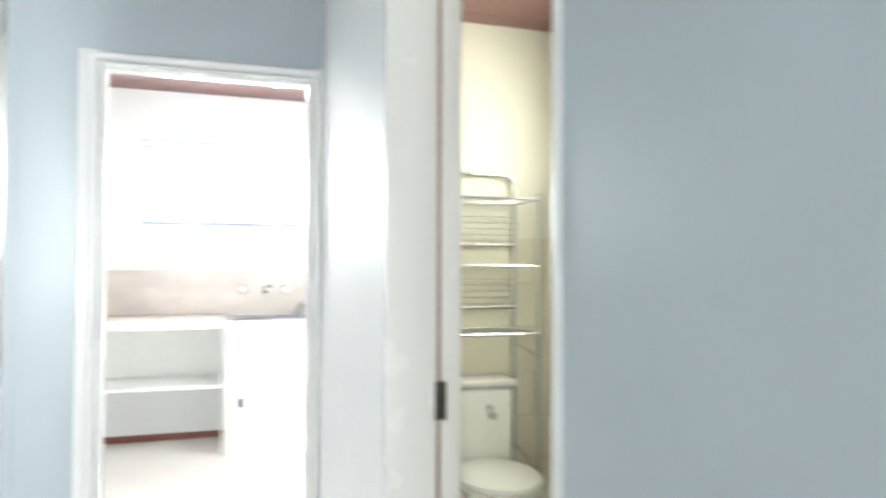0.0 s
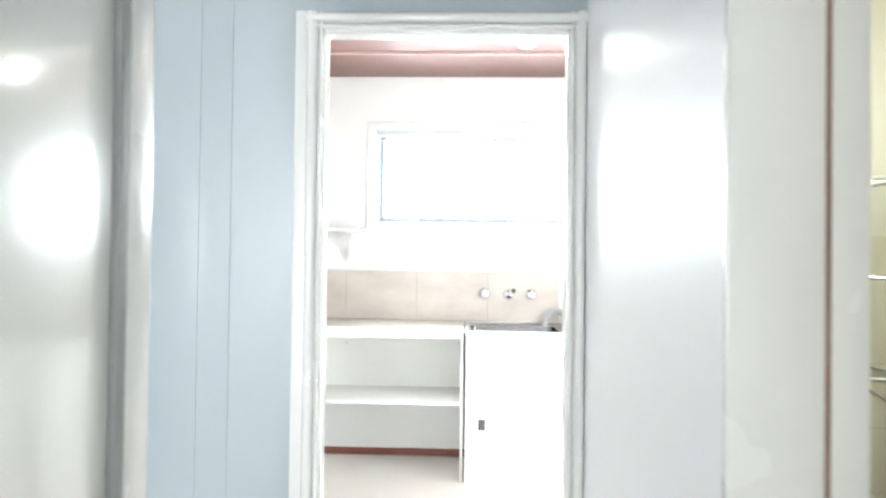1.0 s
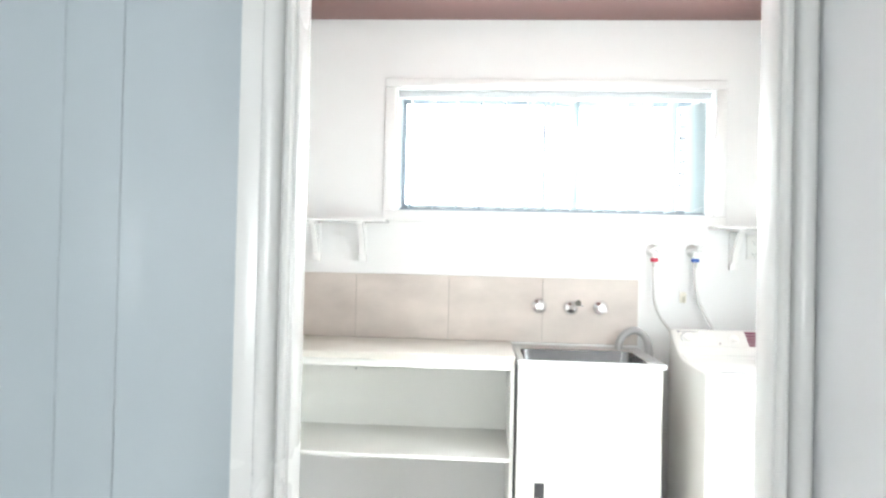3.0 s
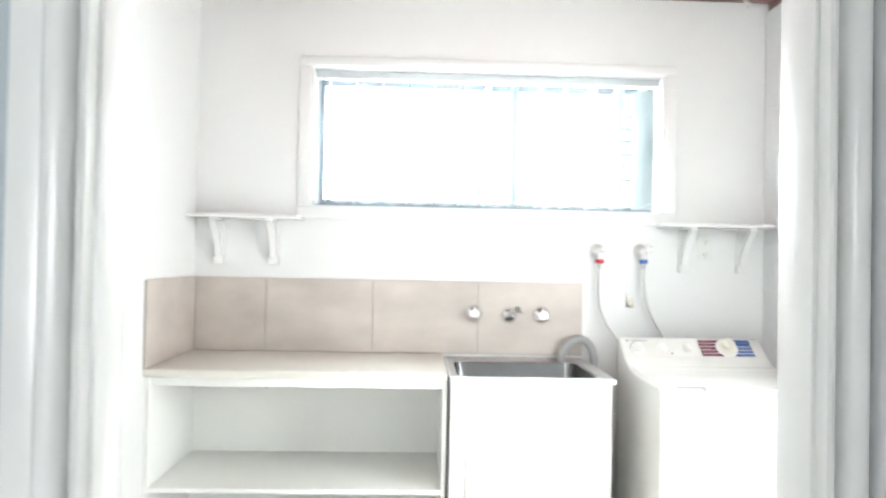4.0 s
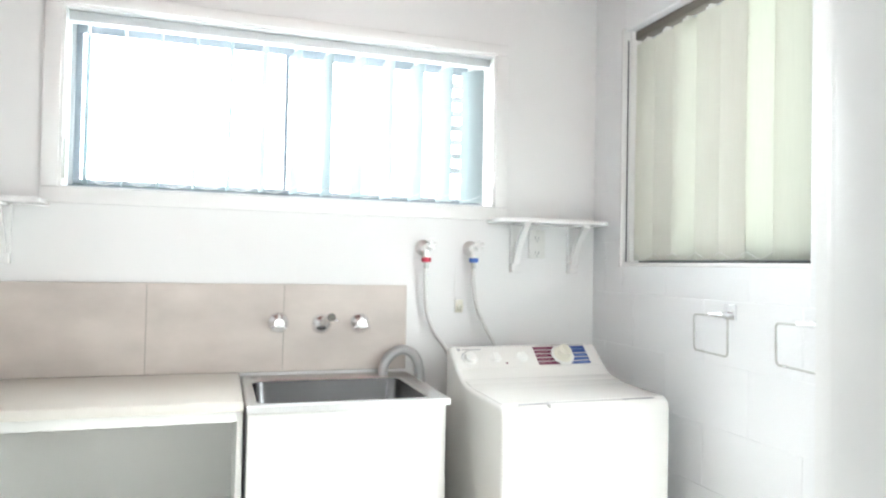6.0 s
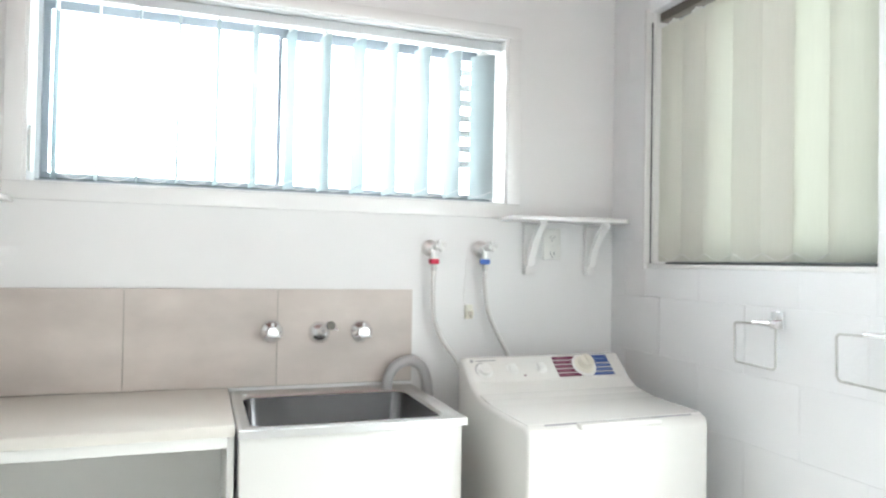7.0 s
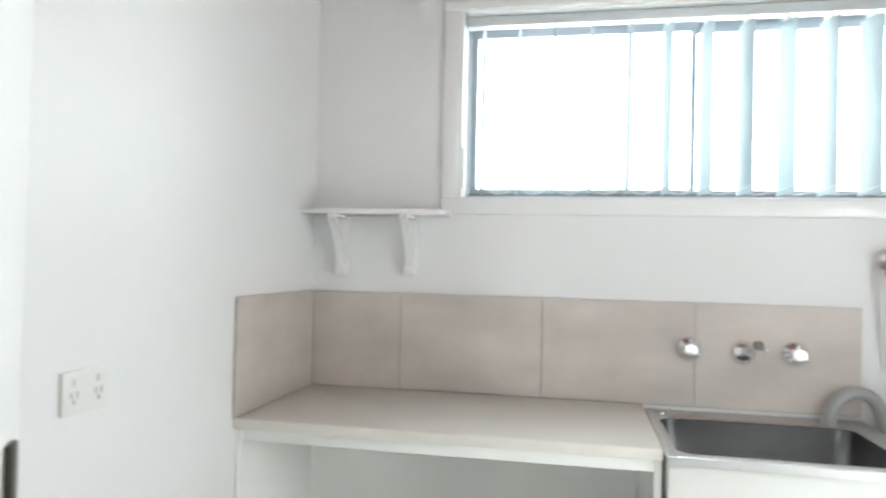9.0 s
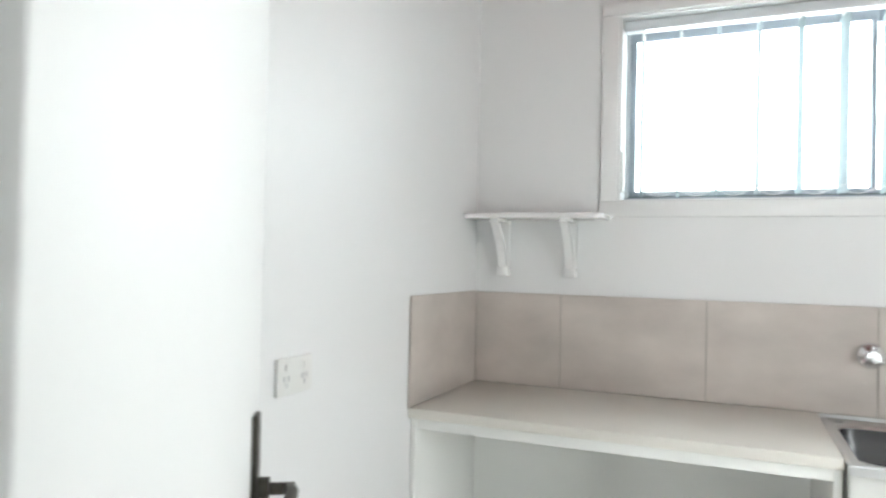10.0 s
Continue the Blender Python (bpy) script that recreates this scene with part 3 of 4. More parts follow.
# tub cabinet and steel tub
TX0, TX1, TY0, TY1, TZ = 0.303, 0.908, 5.248, YB - 0.012, 0.862
cab = thing("tub_cabinet", "white metal laundry tub cabinet with a flat door", "cabinet", at=(0.6, 5.5, 0))
cx0, cx1, cy0, cy1 = TX0 + 0.004, TX1 - 0.012, TY0 + 0.014, TY1 - 0.01
part("front_panel", B(cx0, cx1, cy0, cy0 + 0.016, 0.0, 0.842, bevel=0.003), TUBPAINT, cab)
for a in (cx0, cx1 - 0.016):
    part("side_panel", B(a, a + 0.016, cy0 + 0.0165, cy1, 0.0, 0.842, bevel=0.002), TUBPAINT, cab)
part("back_panel", B(cx0 + 0.0165, cx1 - 0.0165, cy1 - 0.012, cy1, 0.0, 0.842), TUBPAINT, cab)
dr = part("door", B(0.367, 0.822, TY0 + 0.008, TY0 + 0.0138, 0.075, 0.612, bevel=0.002), TUBPAINT, cab)
part("finger_pull", B(0.383, 0.423, TY0 + 0.003, TY0 + 0.0085, 0.300, 0.362, bevel=0.003), DARKGREY, dr, "dark grey recessed pull")
part("plinth", B(TX0 + 0.004, TX1 - 0.012, TY0 + 0.0105, TY0 + 0.0142, 0.0, 0.05, bevel=0.001), TUBPAINT, cab)
part("side_vent", B(TX1 - 0.013, TX1 - 0.010, 5.36, 5.44, 0.72, 0.80, bevel=0.001), DARKGREY, cab, "dark slot in the cabinet side")


def ring(x0, x1, y0, y1, z, r, n=7):
    pts = []
    for cx, cy, a in ((x1 - r, y1 - r, 0), (x0 + r, y1 - r, 90), (x0 + r, y0 + r, 180), (x1 - r, y0 + r, 270)):
        for k in range(n):
            t = radians(a + 90 * k / (n - 1))
            pts.append((cx + r * math.cos(t), cy + r * math.sin(t), z))
    return pts


tub = thing("laundry_tub", "brushed stainless steel laundry tub with a folded rim", "tub", at=(0.6, 5.5, 0.84))
BX0, BX1, BY0, BY1 = TX0 + 0.034, TX1 - 0.050, TY0 + 0.058, TY1 - 0.062
loops = [ring(TX0, TX1, TY0, TY1, TZ - 0.021, 0.004), ring(TX0, TX1, TY0, TY1, TZ - 0.002, 0.004), ring(TX0 + 0.003, TX1 - 0.003, TY0 + 0.003, TY1 - 0.003, TZ, 0.004),
         ring(TX0 + 0.010, TX1 - 0.010, TY0 + 0.012, TY1 - 0.012, TZ, 0.008), ring(TX0 + 0.014, TX1 - 0.014, TY0 + 0.017, TY1 - 0.017, TZ - 0.004, 0.01),
         ring(BX0 - 0.006, BX1 + 0.006, BY0 - 0.006, BY1 + 0.006, TZ - 0.005, 0.045), ring(BX0, BX1, BY0, BY1, TZ - 0.012, 0.045),
         ring(BX0 + 0.012, BX1 - 0.012, BY0 + 0.012, BY1 - 0.012, TZ - 0.20, 0.05), ring(BX0 + 0.035, BX1 - 0.035, BY0 + 0.035, BY1 - 0.035, TZ - 0.235, 0.05),
         ring(0.58, 0.64, 5.47, 5.53, TZ - 0.245, 0.029)]


def lofted(loops, cap):
    bm = bmesh.new()
    vl = [[bm.verts.new(p) for p in lp] for lp in loops]
    for a, c in zip(vl, vl[1:]):
        for k in range(len(a)):
            bm.faces.new((a[k], a[(k + 1) % len(a)], c[(k + 1) % len(a)], c[k]))
    if cap:
        bm.faces.new(vl[-1])
    bmesh.ops.recalc_face_normals(bm, faces=bm.faces)
    return bm


part("rim", lofted(loops[:7], False), STEEL, tub, "bright folded steel rim")
# same steel as the rim; the darker tone paints the shade inside
part("bowl", lofted(loops[6:], True), STEELBOWL, tub, "steel bowl with its inner shade put into a darker grey")
part("waste", lathe(bmesh.new(), [(0.036, 0), (0.036, 0.004), (0.026, 0.005), (0.022, -0.004), (0.004, -0.004)], Matrix.Translation((0.61, 5.50, TZ - 0.244))), CHROME, tub, "chrome waste grate")
part("plug_hole", rod(bmesh.new(), (0.345, TY1 - 0.035, TZ - 0.006), (0.345, TY1 - 0.035, TZ - 0.002), 0.012), CHROME, tub, "chrome cover cap")

# washer drain hose hooked over the tub
hz = spline([(0.806, 5.745, 0.856), (0.812, 5.743, 0.897), (0.838, 5.740, 0.934), (0.882, 5.738, 0.950), (0.924, 5.735, 0.928), (0.945, 5.733, 0.872), (0.952, 5.733, 0.76), (0.958, 5.733, 0.5)], 12)
tagged(part("drain_hose", tube(bmesh.new(), hz, 0.0185, 14, ripple=0.035), GREYHOSE), "grey ribbed drain hose hooked over the tub rim", "hose")


def wall_tap(x, z, name="wall_tap"):
    tp = thing(name, "chrome domed wall tap on the beige tiles", "tap", group="taps over the tub", at=(x, YB - 0.011, z))
    m = pose(x, YB - 0.0105, z, 90)
    part("flange", lathe(bmesh.new(), [(0.037, 0), (0.037, 0.003), (0.033, 0.009), (0.022, 0.018), (0.016, 0.024)], m), CHROME, tp)
    part("handle", lathe(bmesh.new(), [(0.015, 0.023), (0.020, 0.028), (0.021, 0.044), (0.018, 0.050), (0.006, 0.052)], m), CHROME, tp)
    bm = bmesh.new()
    for k in range(3):
        c, s_ = math.cos(radians(-30 + 120 * k)), math.sin(radians(-30 + 120 * k))
        rod(bm, (x + 0.014 * c, YB - 0.047, z + 0.014 * s_), (x + 0.031 * c, YB - 0.050, z + 0.031 * s_), 0.0065, 0.0055, 10)
    part("grip", bm, CHROME, tp)
    return tp


wall_tap(0.428, 1.050)
wall_tap(0.725, 1.047)
sp = thing("wall_spout", "short chrome wall spout between the taps", "spout", group="taps over the tub", at=(0.582, YB - 0.011, 1.045))
m = pose(0.582, YB - 0.0105, 1.045, 90)
part("flange", lathe(bmesh.new(), [(0.036, 0), (0.036, 0.005), (0.028, 0.018), (0.017, 0.026)], m), CHROME, sp)
part("spout", tube(bmesh.new(), spline([(0.582, YB - 0.026, 1.046), (0.587, YB - 0.050, 1.056), (0.598, YB - 0.072, 1.070), (0.606, YB - 0.086, 1.074)], 8), 0.0135, 14), CHROME, sp)
part("aerator", rod(bmesh.new(), (0.606, YB - 0.084, 1.0735), (0.608, YB - 0.096, 1.0750), 0.0140), DARK, sp, "dark ring at the outlet")
part("lever", rod(bmesh.new(), (0.612, YB - 0.080, 1.068), (0.634, YB - 0.086, 1.060), 0.0055, 0.0045, 10), CHROME, sp)

# washing machine
WX, WXE, WF = 1.011, 1.597, 5.090
wm = thing("washing_machine", "white top-loading washing machine with a sloped control panel", "washing machine", at=(WX, WF, 0))
wm.rotation_euler = (0, 0, radians(1.8))
prof = [(WF, 0.02), (WF, 0.833), (WF + 0.004, 0.848), (WF + 0.014, 0.857), (WF + 0.028, 0.861), (5.32, 0.868), (5.38, 0.874), (5.42, 0.886), (5.45, 0.903), (5.466, 0.915), (5.536, 0.980), (5.556, 0.980), (5.568, 0.970), (5.568, 0.02)]
bm = prism(bmesh.new(), prof, "x", WX, WXE)
es = [e for e in bm.edges if abs(e.verts[0].co.x - e.verts[1].co.x) < 1e-5]
bmesh.ops.bevel(bm, geom=es, offset=0.012, segments=3, affect="EDGES", profile=0.5, clamp_overlap=True)
part("body", bm, ENAMEL, wm)
lid = part("lid", prism(bmesh.new(), [(WF + 0.018, 0.859), (WF + 0.022, 0.8645), (5.32, 0.8715), (5.38, 0.8775), (5.415, 0.8875), (5.42, 0.8845), (5.32, 0.8675)], "x", WX + 0.010, WXE - 0.010, bevel=0.0025), ENAMEL, wm, "white lid with a finger lip")
part("lid_lip", B(1.165, 1.430, WF - 0.008, WF + 0.030, 0.8470, 0.8625, bevel=0.005, seg=3), ENAMEL, lid)
# grey strip, not print: the lid's shadow line put in as colour
part("lid_gap", B(WX + 0.06, WXE - 0.05, WF + 0.0165, WF + 0.0195, 0.8585, 0.8630), GREYPRINT, lid, "thin grey strip painted as the lid's shadow gap")
for x in (WX + 0.05, WXE - 0.05):
    for yy in (WF + 0.05, 5.52):
        part("foot", rod(bmesh.new(), (x, yy, 0), (x, yy, 0.022), 0.022), DARKGREY, wm, "dark rubber foot")
# control panel: u along x from its left edge, v up the slope
SL = math.atan2(0.980 - 0.915, 5.536 - 5.466)
PAN = Matrix.Translation((WX, 5.466, 0.915)) @ Matrix.Rotation(SL, 4, "X")


def panel_box(u0, u1, v0, v1, h0, h1, bev=0.0):
    bm = box(bmesh.new(), u0, u1, v0, v1, h0, h1, bevel=bev)
    bm.transform(PAN)
    return bm


def panel_round(u, v, prof, seg=32):
    return lathe(bmesh.new(), prof, PAN @ Matrix.Translation((u, v, 0.0012)), seg)


cp = part("control_panel", panel_box(0.012, 0.563, -0.002, 0.094, -0.004, 0.0015, 0.001), ENAMEL, wm)
for k in range(5):
    part("dial_red_scale", panel_box(0.318, 0.404, 0.005 + 0.0173 * k, 0.0178 + 0.0173 * k, 0.0010, 0.0024), MAROON, cp, "maroon printed programme scale")
    part("scale_line", panel_box(0.326, 0.372, 0.0108 + 0.0173 * k, 0.0122 + 0.0173 * k, 0.002, 0.0029), PINK, cp)
for v0, v1 in ((0.005, 0.0178), (0.0223, 0.0351), (0.0396, 0.0524), (0.0569, 0.0887)):
    part("dial_blue_scale", panel_box(0.450, 0.531, v0, v1, 0.0010, 0.0024), NAVY, cp, "blue printed programme scale")
    part("scale_line", panel_box(0.478, 0.523, (v0 + v1) / 2 - 0.001, (v0 + v1) / 2 + 0.001, 0.002, 0.0029), PALEBLUE, cp)
part("dial_plate", panel_round(0.427, 0.046, [(0.044, 0), (0.044, 0.004), (0.041, 0.0055), (0.002, 0.0055)], 40), PLASTIC, cp)
kn = part("dial", panel_round(0.427, 0.046, [(0.036, 0.005), (0.033, 0.010), (0.027, 0.012), (0.024, 0.030), (0.024, 0.033), (0.002, 0.034)], 40), OFFWHITE, cp, "cream round programme dial")
part("dial_grip", panel_box(0.422, 0.432, 0.022, 0.070, 0.033, 0.040, 0.003), OFFWHITE, kn)
part("knob_ring", panel_round(0.060, 0.045, [(0.029, 0), (0.029, 0.001), (0.001, 0.001)]), GREYPRINT, cp, "dark ring round the knob")
part("knob", panel_round(0.061, 0.042, [(0.0275, 0), (0.0275, 0.003), (0.022, 0.004), (0.019, 0.016), (0.002, 0.018)]), PLASTIC, cp)
for u in (0.160, 0.264):
    part("button_ring", panel_round(u, 0.044, [(0.021, 0), (0.021, 0.002), (0.019, 0.003), (0.001, 0.003)]), PLASTIC, cp)
    part("button", panel_box(u - 0.013, u + 0.013, 0.028, 0.062, 0.003, 0.011, 0.004), PLASTIC, cp)
part("pilot_light", panel_box(0.192, 0.198, 0.014, 0.020, 0.001, 0.0035), MAROON, cp, "tiny red pilot light")
part("badge", panel_round(0.028, 0.082, [(0.006, 0), (0.006, 0.002), (0.001, 0.002)], 16), GREYPRINT, cp)
part("badge_bar", panel_box(0.042, 0.112, 0.080, 0.0840, 0.001, 0.002), GREYPRINT, cp)


# ---- washing machine taps and hoses ----
def hose_tap(x, z, ring_mat, word):
    tp = thing("hose_tap", "chrome wall tap with a %s hose collar" % word, "tap", group="washing machine taps", at=(x, YB, z))
    m = pose(x, YB - 0.001, z, 90)
    part("flange", lathe(bmesh.new(), [(0.031, 0), (0.031, 0.005), (0.024, 0.014), (0.014, 0.020)], m), SATIN, tp)
    bm = rod(bmesh.new(), (x, YB - 0.01, z), (x, YB - 0.055, z), 0.0125)
    rod(bm, (x, YB - 0.046, z + 0.004), (x, YB - 0.046, z - 0.036), 0.0115)
    part("body", bm, SATIN, tp)
    bm = rod(bmesh.new(), (x + 0.002, YB - 0.05, z + 0.004), (x + 0.010, YB - 0.085, z + 0.010), 0.013, 0.015)
    for k in range(4):
        c, s_ = math.cos(radians(20 + 90 * k)), math.sin(radians(20 + 90 * k))
        rod(bm, (x + 0.010, YB - 0.082, z + 0.010), (x + 0.010 + 0.020 * c, YB - 0.084, z + 0.010 + 0.020 * s_), 0.0065, 0.0075, 10)
    part("handle", bm, SATIN, tp)
    part("collar", lathe(bmesh.new(), [(0.013, 0), (0.0185, 0.003), (0.0185, 0.017), (0.013, 0.020)], Matrix.Translation((x, YB - 0.046, z - 0.055)), 20), ring_mat, tp, "%s plastic collar" % word)
    part("nut", rod(bmesh.new(), (x, YB - 0.046, z - 0.055), (x, YB - 0.046, z - 0.078), 0.0095), NICKEL, tp)
    part("washer_ring", rod(bmesh.new(), (x, YB - 0.046, z - 0.036), (x, YB - 0.046, z - 0.028), 0.0150), PLASTIC, tp, "white plastic ring")


hose_tap(0.970, 1.333, RED, "red")
hose_tap(1.162, 1.335, BLUEP, "blue")
for pts in ([(0.970, YB - 0.046, 1.257), (0.968, YB - 0.045, 1.20), (0.975, YB - 0.04, 1.10), (1.002, YB - 0.045, 1.02), (1.05, YB - 0.055, 0.95), (1.075, YB - 0.06, 0.88), (1.08, YB - 0.06, 0.76)],
            [(1.162, YB - 0.046, 1.259), (1.163, YB - 0.045, 1.20), (1.178, YB - 0.045, 1.11), (1.214, YB - 0.05, 1.03), (1.247, YB - 0.058, 0.965), (1.262, YB - 0.062, 0.90), (1.275, YB - 0.062, 0.76)]):
    tagged(part("inlet_hose", tube(bmesh.new(), spline(pts, 8), 0.0085, 10), HOSE), "thin off-white rubber inlet hose hanging behind the washer", "hose", group="inlet hoses")
hk = thing("wall_hook", "small white plastic wall hook", "hook", at=(1.12, YB, 1.11))
part("plate", B(1.103, 1.135, YB - 0.009, YB - 0.0005, 1.084, 1.135, bevel=0.003, seg=2), OFFWHITE, hk)
part("peg", tube(bmesh.new(), spline([(1.12, YB - 0.008, 1.108), (1.12, YB - 0.028, 1.096), (1.12, YB - 0.036, 1.115)], 6), 0.0070, 8), OFFWHITE, hk)


tagged(part("cord", tube(bmesh.new(), spline([(1.105, YB - 0.006, 1.30), (1.102, YB - 0.008, 1.24), (1.098, YB - 0.007, 1.17), (1.108, YB - 0.012, 1.128), (1.118, YB - 0.020, 1.11)], 6), 0.0011, 6), CHAIN), "thin white cord hanging on the wall hook", "cord")


# ---- shelves, sockets, towel rings ----
def bracket_mesh():
    bm = box(bmesh.new(), -0.019, 0.019, -0.013, -0.001, -0.203, -0.012, bevel=0.003)
    box(bm, -0.020, 0.020, -0.032, -0.002, -0.205, -0.171, bevel=0.003)
    box(bm, -0.015, 0.015, -0.132, -0.003, -0.020, -0.011, bevel=0.002)
    n = 14
    outer, inner = [], []
    for k in range(n + 1):
        t = k / n
        yv = -0.012 - 0.112 * (0.45 * t + 0.55 * (1 - math.cos(t * math.pi / 2))) - 0.002
        zv = -0.173 + 0.161 * (0.6 * t + 0.4 * math.sin(t * math.pi / 2))
        outer.append((yv, zv))
        inner.append((yv - 0.012 + 0.004 * t, zv - 0.024 * (1 - 0.5 * t)))
    prism(bm, outer + inner[::-1], "x", -0.0125, 0.0125)
    rod(bm, (0, -0.031, -0.188), (0, -0.0335, -0.188), 0.005, seg=10)
    return mesh_of(bm, "bracket", TRIM)


BRK = bracket_mesh()


def wall_shelf(x0, x1, brackets, label, corner):
    sh = thing("wall_shelf", label, "shelf", group="small wall shelves", at=((x0 + x1) / 2, YB, 1.448))
    bm = prism(bmesh.new(), [(x0, YB - 0.001), (x0, YB - 0.135), (x0 + 0.02, YB - 0.15), (x1 - corner, YB - 0.15), (x1, YB - 0.15 + corner * 0.8), (x1, YB - 0.001)], "z", 1.4405, 1.4545, bevel=0.003)
    part("board", bm, TRIM, sh)
    for x in brackets:
        b = part("bracket", BRK, TRIM, sh)
        b.matrix_basis = Matrix.Translation((x, YB, 1.4515))
    return sh


wall_shelf(XL + 0.003, -0.316, (-0.676, -0.442), "white painted shelf board on two curved brackets", 0.01)
wall_shelf(1.232, XR - 0.006, (1.350, 1.608), "white painted corner shelf board on two curved brackets", 0.03)


def socket(name, label, m, w, h, slots):
    so = thing(name, label, "power point")
    so.matrix_basis = m
    part("plate", B(-w / 2, w / 2, -0.009, -0.0005, -h / 2, h / 2, bevel=0.003), PLASTIC, so, local=True)
    for cx, cz in slots:
        part("rocker", B(cx - 0.005, cx + 0.005, -0.0125, -0.0085, cz + 0.012, cz + 0.026, bevel=0.0015), PLASTIC, so, local=True)
        bm = box(bmesh.new(), cx - 0.009, cx - 0.006, -0.0096, -0.0088, cz - 0.010, cz + 0.002)
        box(bm, cx + 0.006, cx + 0.009, -0.0096, -0.0088, cz - 0.010, cz + 0.002)
        box(bm, cx - 0.0015, cx + 0.0015, -0.0096, -0.0088, cz - 0.022, cz - 0.012)
        part("pin_slots", bm, GREYPRINT, so, "dark pin slots", local=True)
    return so


socket("power_point", "white double power point under the corner shelf", pose(1.450, YB, 1.360), 0.073, 0.116, ((0, 0.030), (0, -0.030)))
socket("power_point", "white double power point on the side wall", pose(XL, 4.700, 1.048, 0, 0, 90), 0.122, 0.078, ((-0.032, 0), (0.032, 0)))


def towel_ring(y):
    tr = thing("towel_ring", "square chrome towel ring on the block wall", "towel ring", group="towel rings", at=(XR, y, 1.14))
    part("rosette", B(XR - 0.010, XR - 0.0005, y - 0.022, y + 0.022, 1.118, 1.166, bevel=0.002), CHROME, tr)
    bm = rod(bmesh.new(), (XR - 0.008, y, 1.135), (XR - 0.045, y, 1.135), 0.009)
    rod(bm, (XR - 0.040, y - 0.012, 1.133), (XR - 0.040, y + 0.050, 1.133), 0.008)
    part("arm", bm, CHROME, tr)
    c = [(y + 0.045, 1.130), (y + 0.118, 1.128), (y + 0.126, 1.120), (y + 0.124, 1.024), (y + 0.116, 1.014), (y - 0.020, 1.010), (y - 0.028, 1.018), (y - 0.028, 1.122), (y - 0.018, 1.130), (y + 0.045, 1.130)]
    bm = bmesh.new()
    for p, q in zip(c, c[1:]):
        rod(bm, (XR - 0.040, *p), (XR - 0.040, *q), 0.0030, seg=10)
    part("ring", bm, NICKEL, tr)


towel_ring(4.972)
towel_ring(4.630)

# pendant bulb just inside the doorway, loose white wires at the ceiling corner
pl = thing("pendant_lamp", "lit bare bulb hanging on a short white cord", "lamp", at=(0.53, 4.0, ZC))
part("cord", rod(bmesh.new(), (0.53, 4.0, 2.21), (0.53, 4.0, ZC + 0.004), 0.0035, seg=10), PLASTIC, pl)
part("rose", lathe(bmesh.new(), [(0.040, 0), (0.036, -0.014), (0.012, -0.022)], Matrix.Translation((0.53, 4.0, ZC + 0.001))), PLASTIC, pl)
part("holder", rod(bmesh.new(), (0.53, 4.0, 2.175), (0.53, 4.0, 2.225), 0.018, 0.012), PLASTIC, pl)
part("bulb", lathe(bmesh.new(), [(0.014, 0.040), (0.020, 0.026), (0.038, 0.004), (0.046, -0.020), (0.042, -0.046), (0.026, -0.062), (0.001, -0.067)], Matrix.Translation((0.53, 4.0, 2.150)) @ Matrix.Scale(0.86, 4), 24), BULB, pl, "glowing bulb")
wires = thing("loose_wires", "loose white wires at the ceiling corner", "wire", at=(1.62, 5.72, ZC))
for pts in ([(1.50, 5.60, 2.452), (1.54, 5.66, 2.425), (1.60, 5.74, 2.432), (1.64, 5.785, 2.452)], [(1.58, 5.70, 2.452), (1.60, 5.72, 2.42), (1.66, 5.75, 2.425), (1.69, 5.79, 2.45)], [(1.62, 5.785, 2.455), (1.625, 5.785, 2.43), (1.64, 5.785, 2.44), (1.66, 5.785, 2.455)]):
    part("wire", tube(bmesh.new(), spline(pts, 6), 0.0035, 8), PLASTIC, wires)

# ---- toilet room things ----
wc = thing("toilet", "white ceramic toilet with a close-coupled cistern", "toilet", at=(1.42, 3.5, 0))
tank = part("cistern", B(1.245, 1.610, 3.62, 3.80, 0.29, 0.652, bevel=0.022, seg=4), CERAMIC, wc)
part("cistern_lid", B(1.232, 1.623, 3.605, 3.81, 0.654, 0.690, bevel=0.014, seg=4), CERAMIC, tank)
part("flush_button", rod(bmesh.new(), (1.485, 3.622, 0.560), (1.485, 3.610, 0.560), 0.014), CHROME, tank, "small chrome flush lever")
part("flush_plate", rod(bmesh.new(), (1.505, 3.622, 0.520), (1.505, 3.617, 0.520), 0.018), NICKEL, tank)
bm = lathe(bmesh.new(), [(0.10, 0.0), (0.10, 0.03), (0.085, 0.10), (0.10, 0.24), (0.165, 0.35), (0.18, 0.395), (0.17, 0.405), (0.02, 0.405)], Matrix.Translation((1.425, 3.36, 0)) @ Matrix.Diagonal((1, 1.3, 0.74, 1)), 36)
part("bowl", bm, CERAMIC, wc)
part("seat_lid", lathe(bmesh.new(), [(0.178, 0), (0.186, 0.008), (0.184, 0.026), (0.17, 0.034), (0.002, 0.038)], Matrix.Translation((1.425, 3.37, 0.3015)) @ Matrix.Diagonal((1, 1.28, 1, 1)), 36), PLASTIC, wc, "closed white seat lid")

rk = thing("over_toilet_rack", "chrome wire rack with three shelves over the toilet", "rack", at=(1.36, 3.65, 0))
RX0, RX1, RYF, RYB = 1.08, 1.685, 3.50, 3.785
for x in (RX0, RX1):
    part("post", rod(bmesh.new(), (x, RYF, 0), (x, RYF, 1.565), 0.0085, seg=12), NICKEL, rk)
    part("brace", rod(bmesh.new(), (x, RYF, 0.80), (x, RYB, 0.845), 0.005, seg=8), NICKEL, rk)
    part("brace", rod(bmesh.new(), (x, RYF, 0.28), (x, RYB, 0.335), 0.005, seg=8), NICKEL, rk)
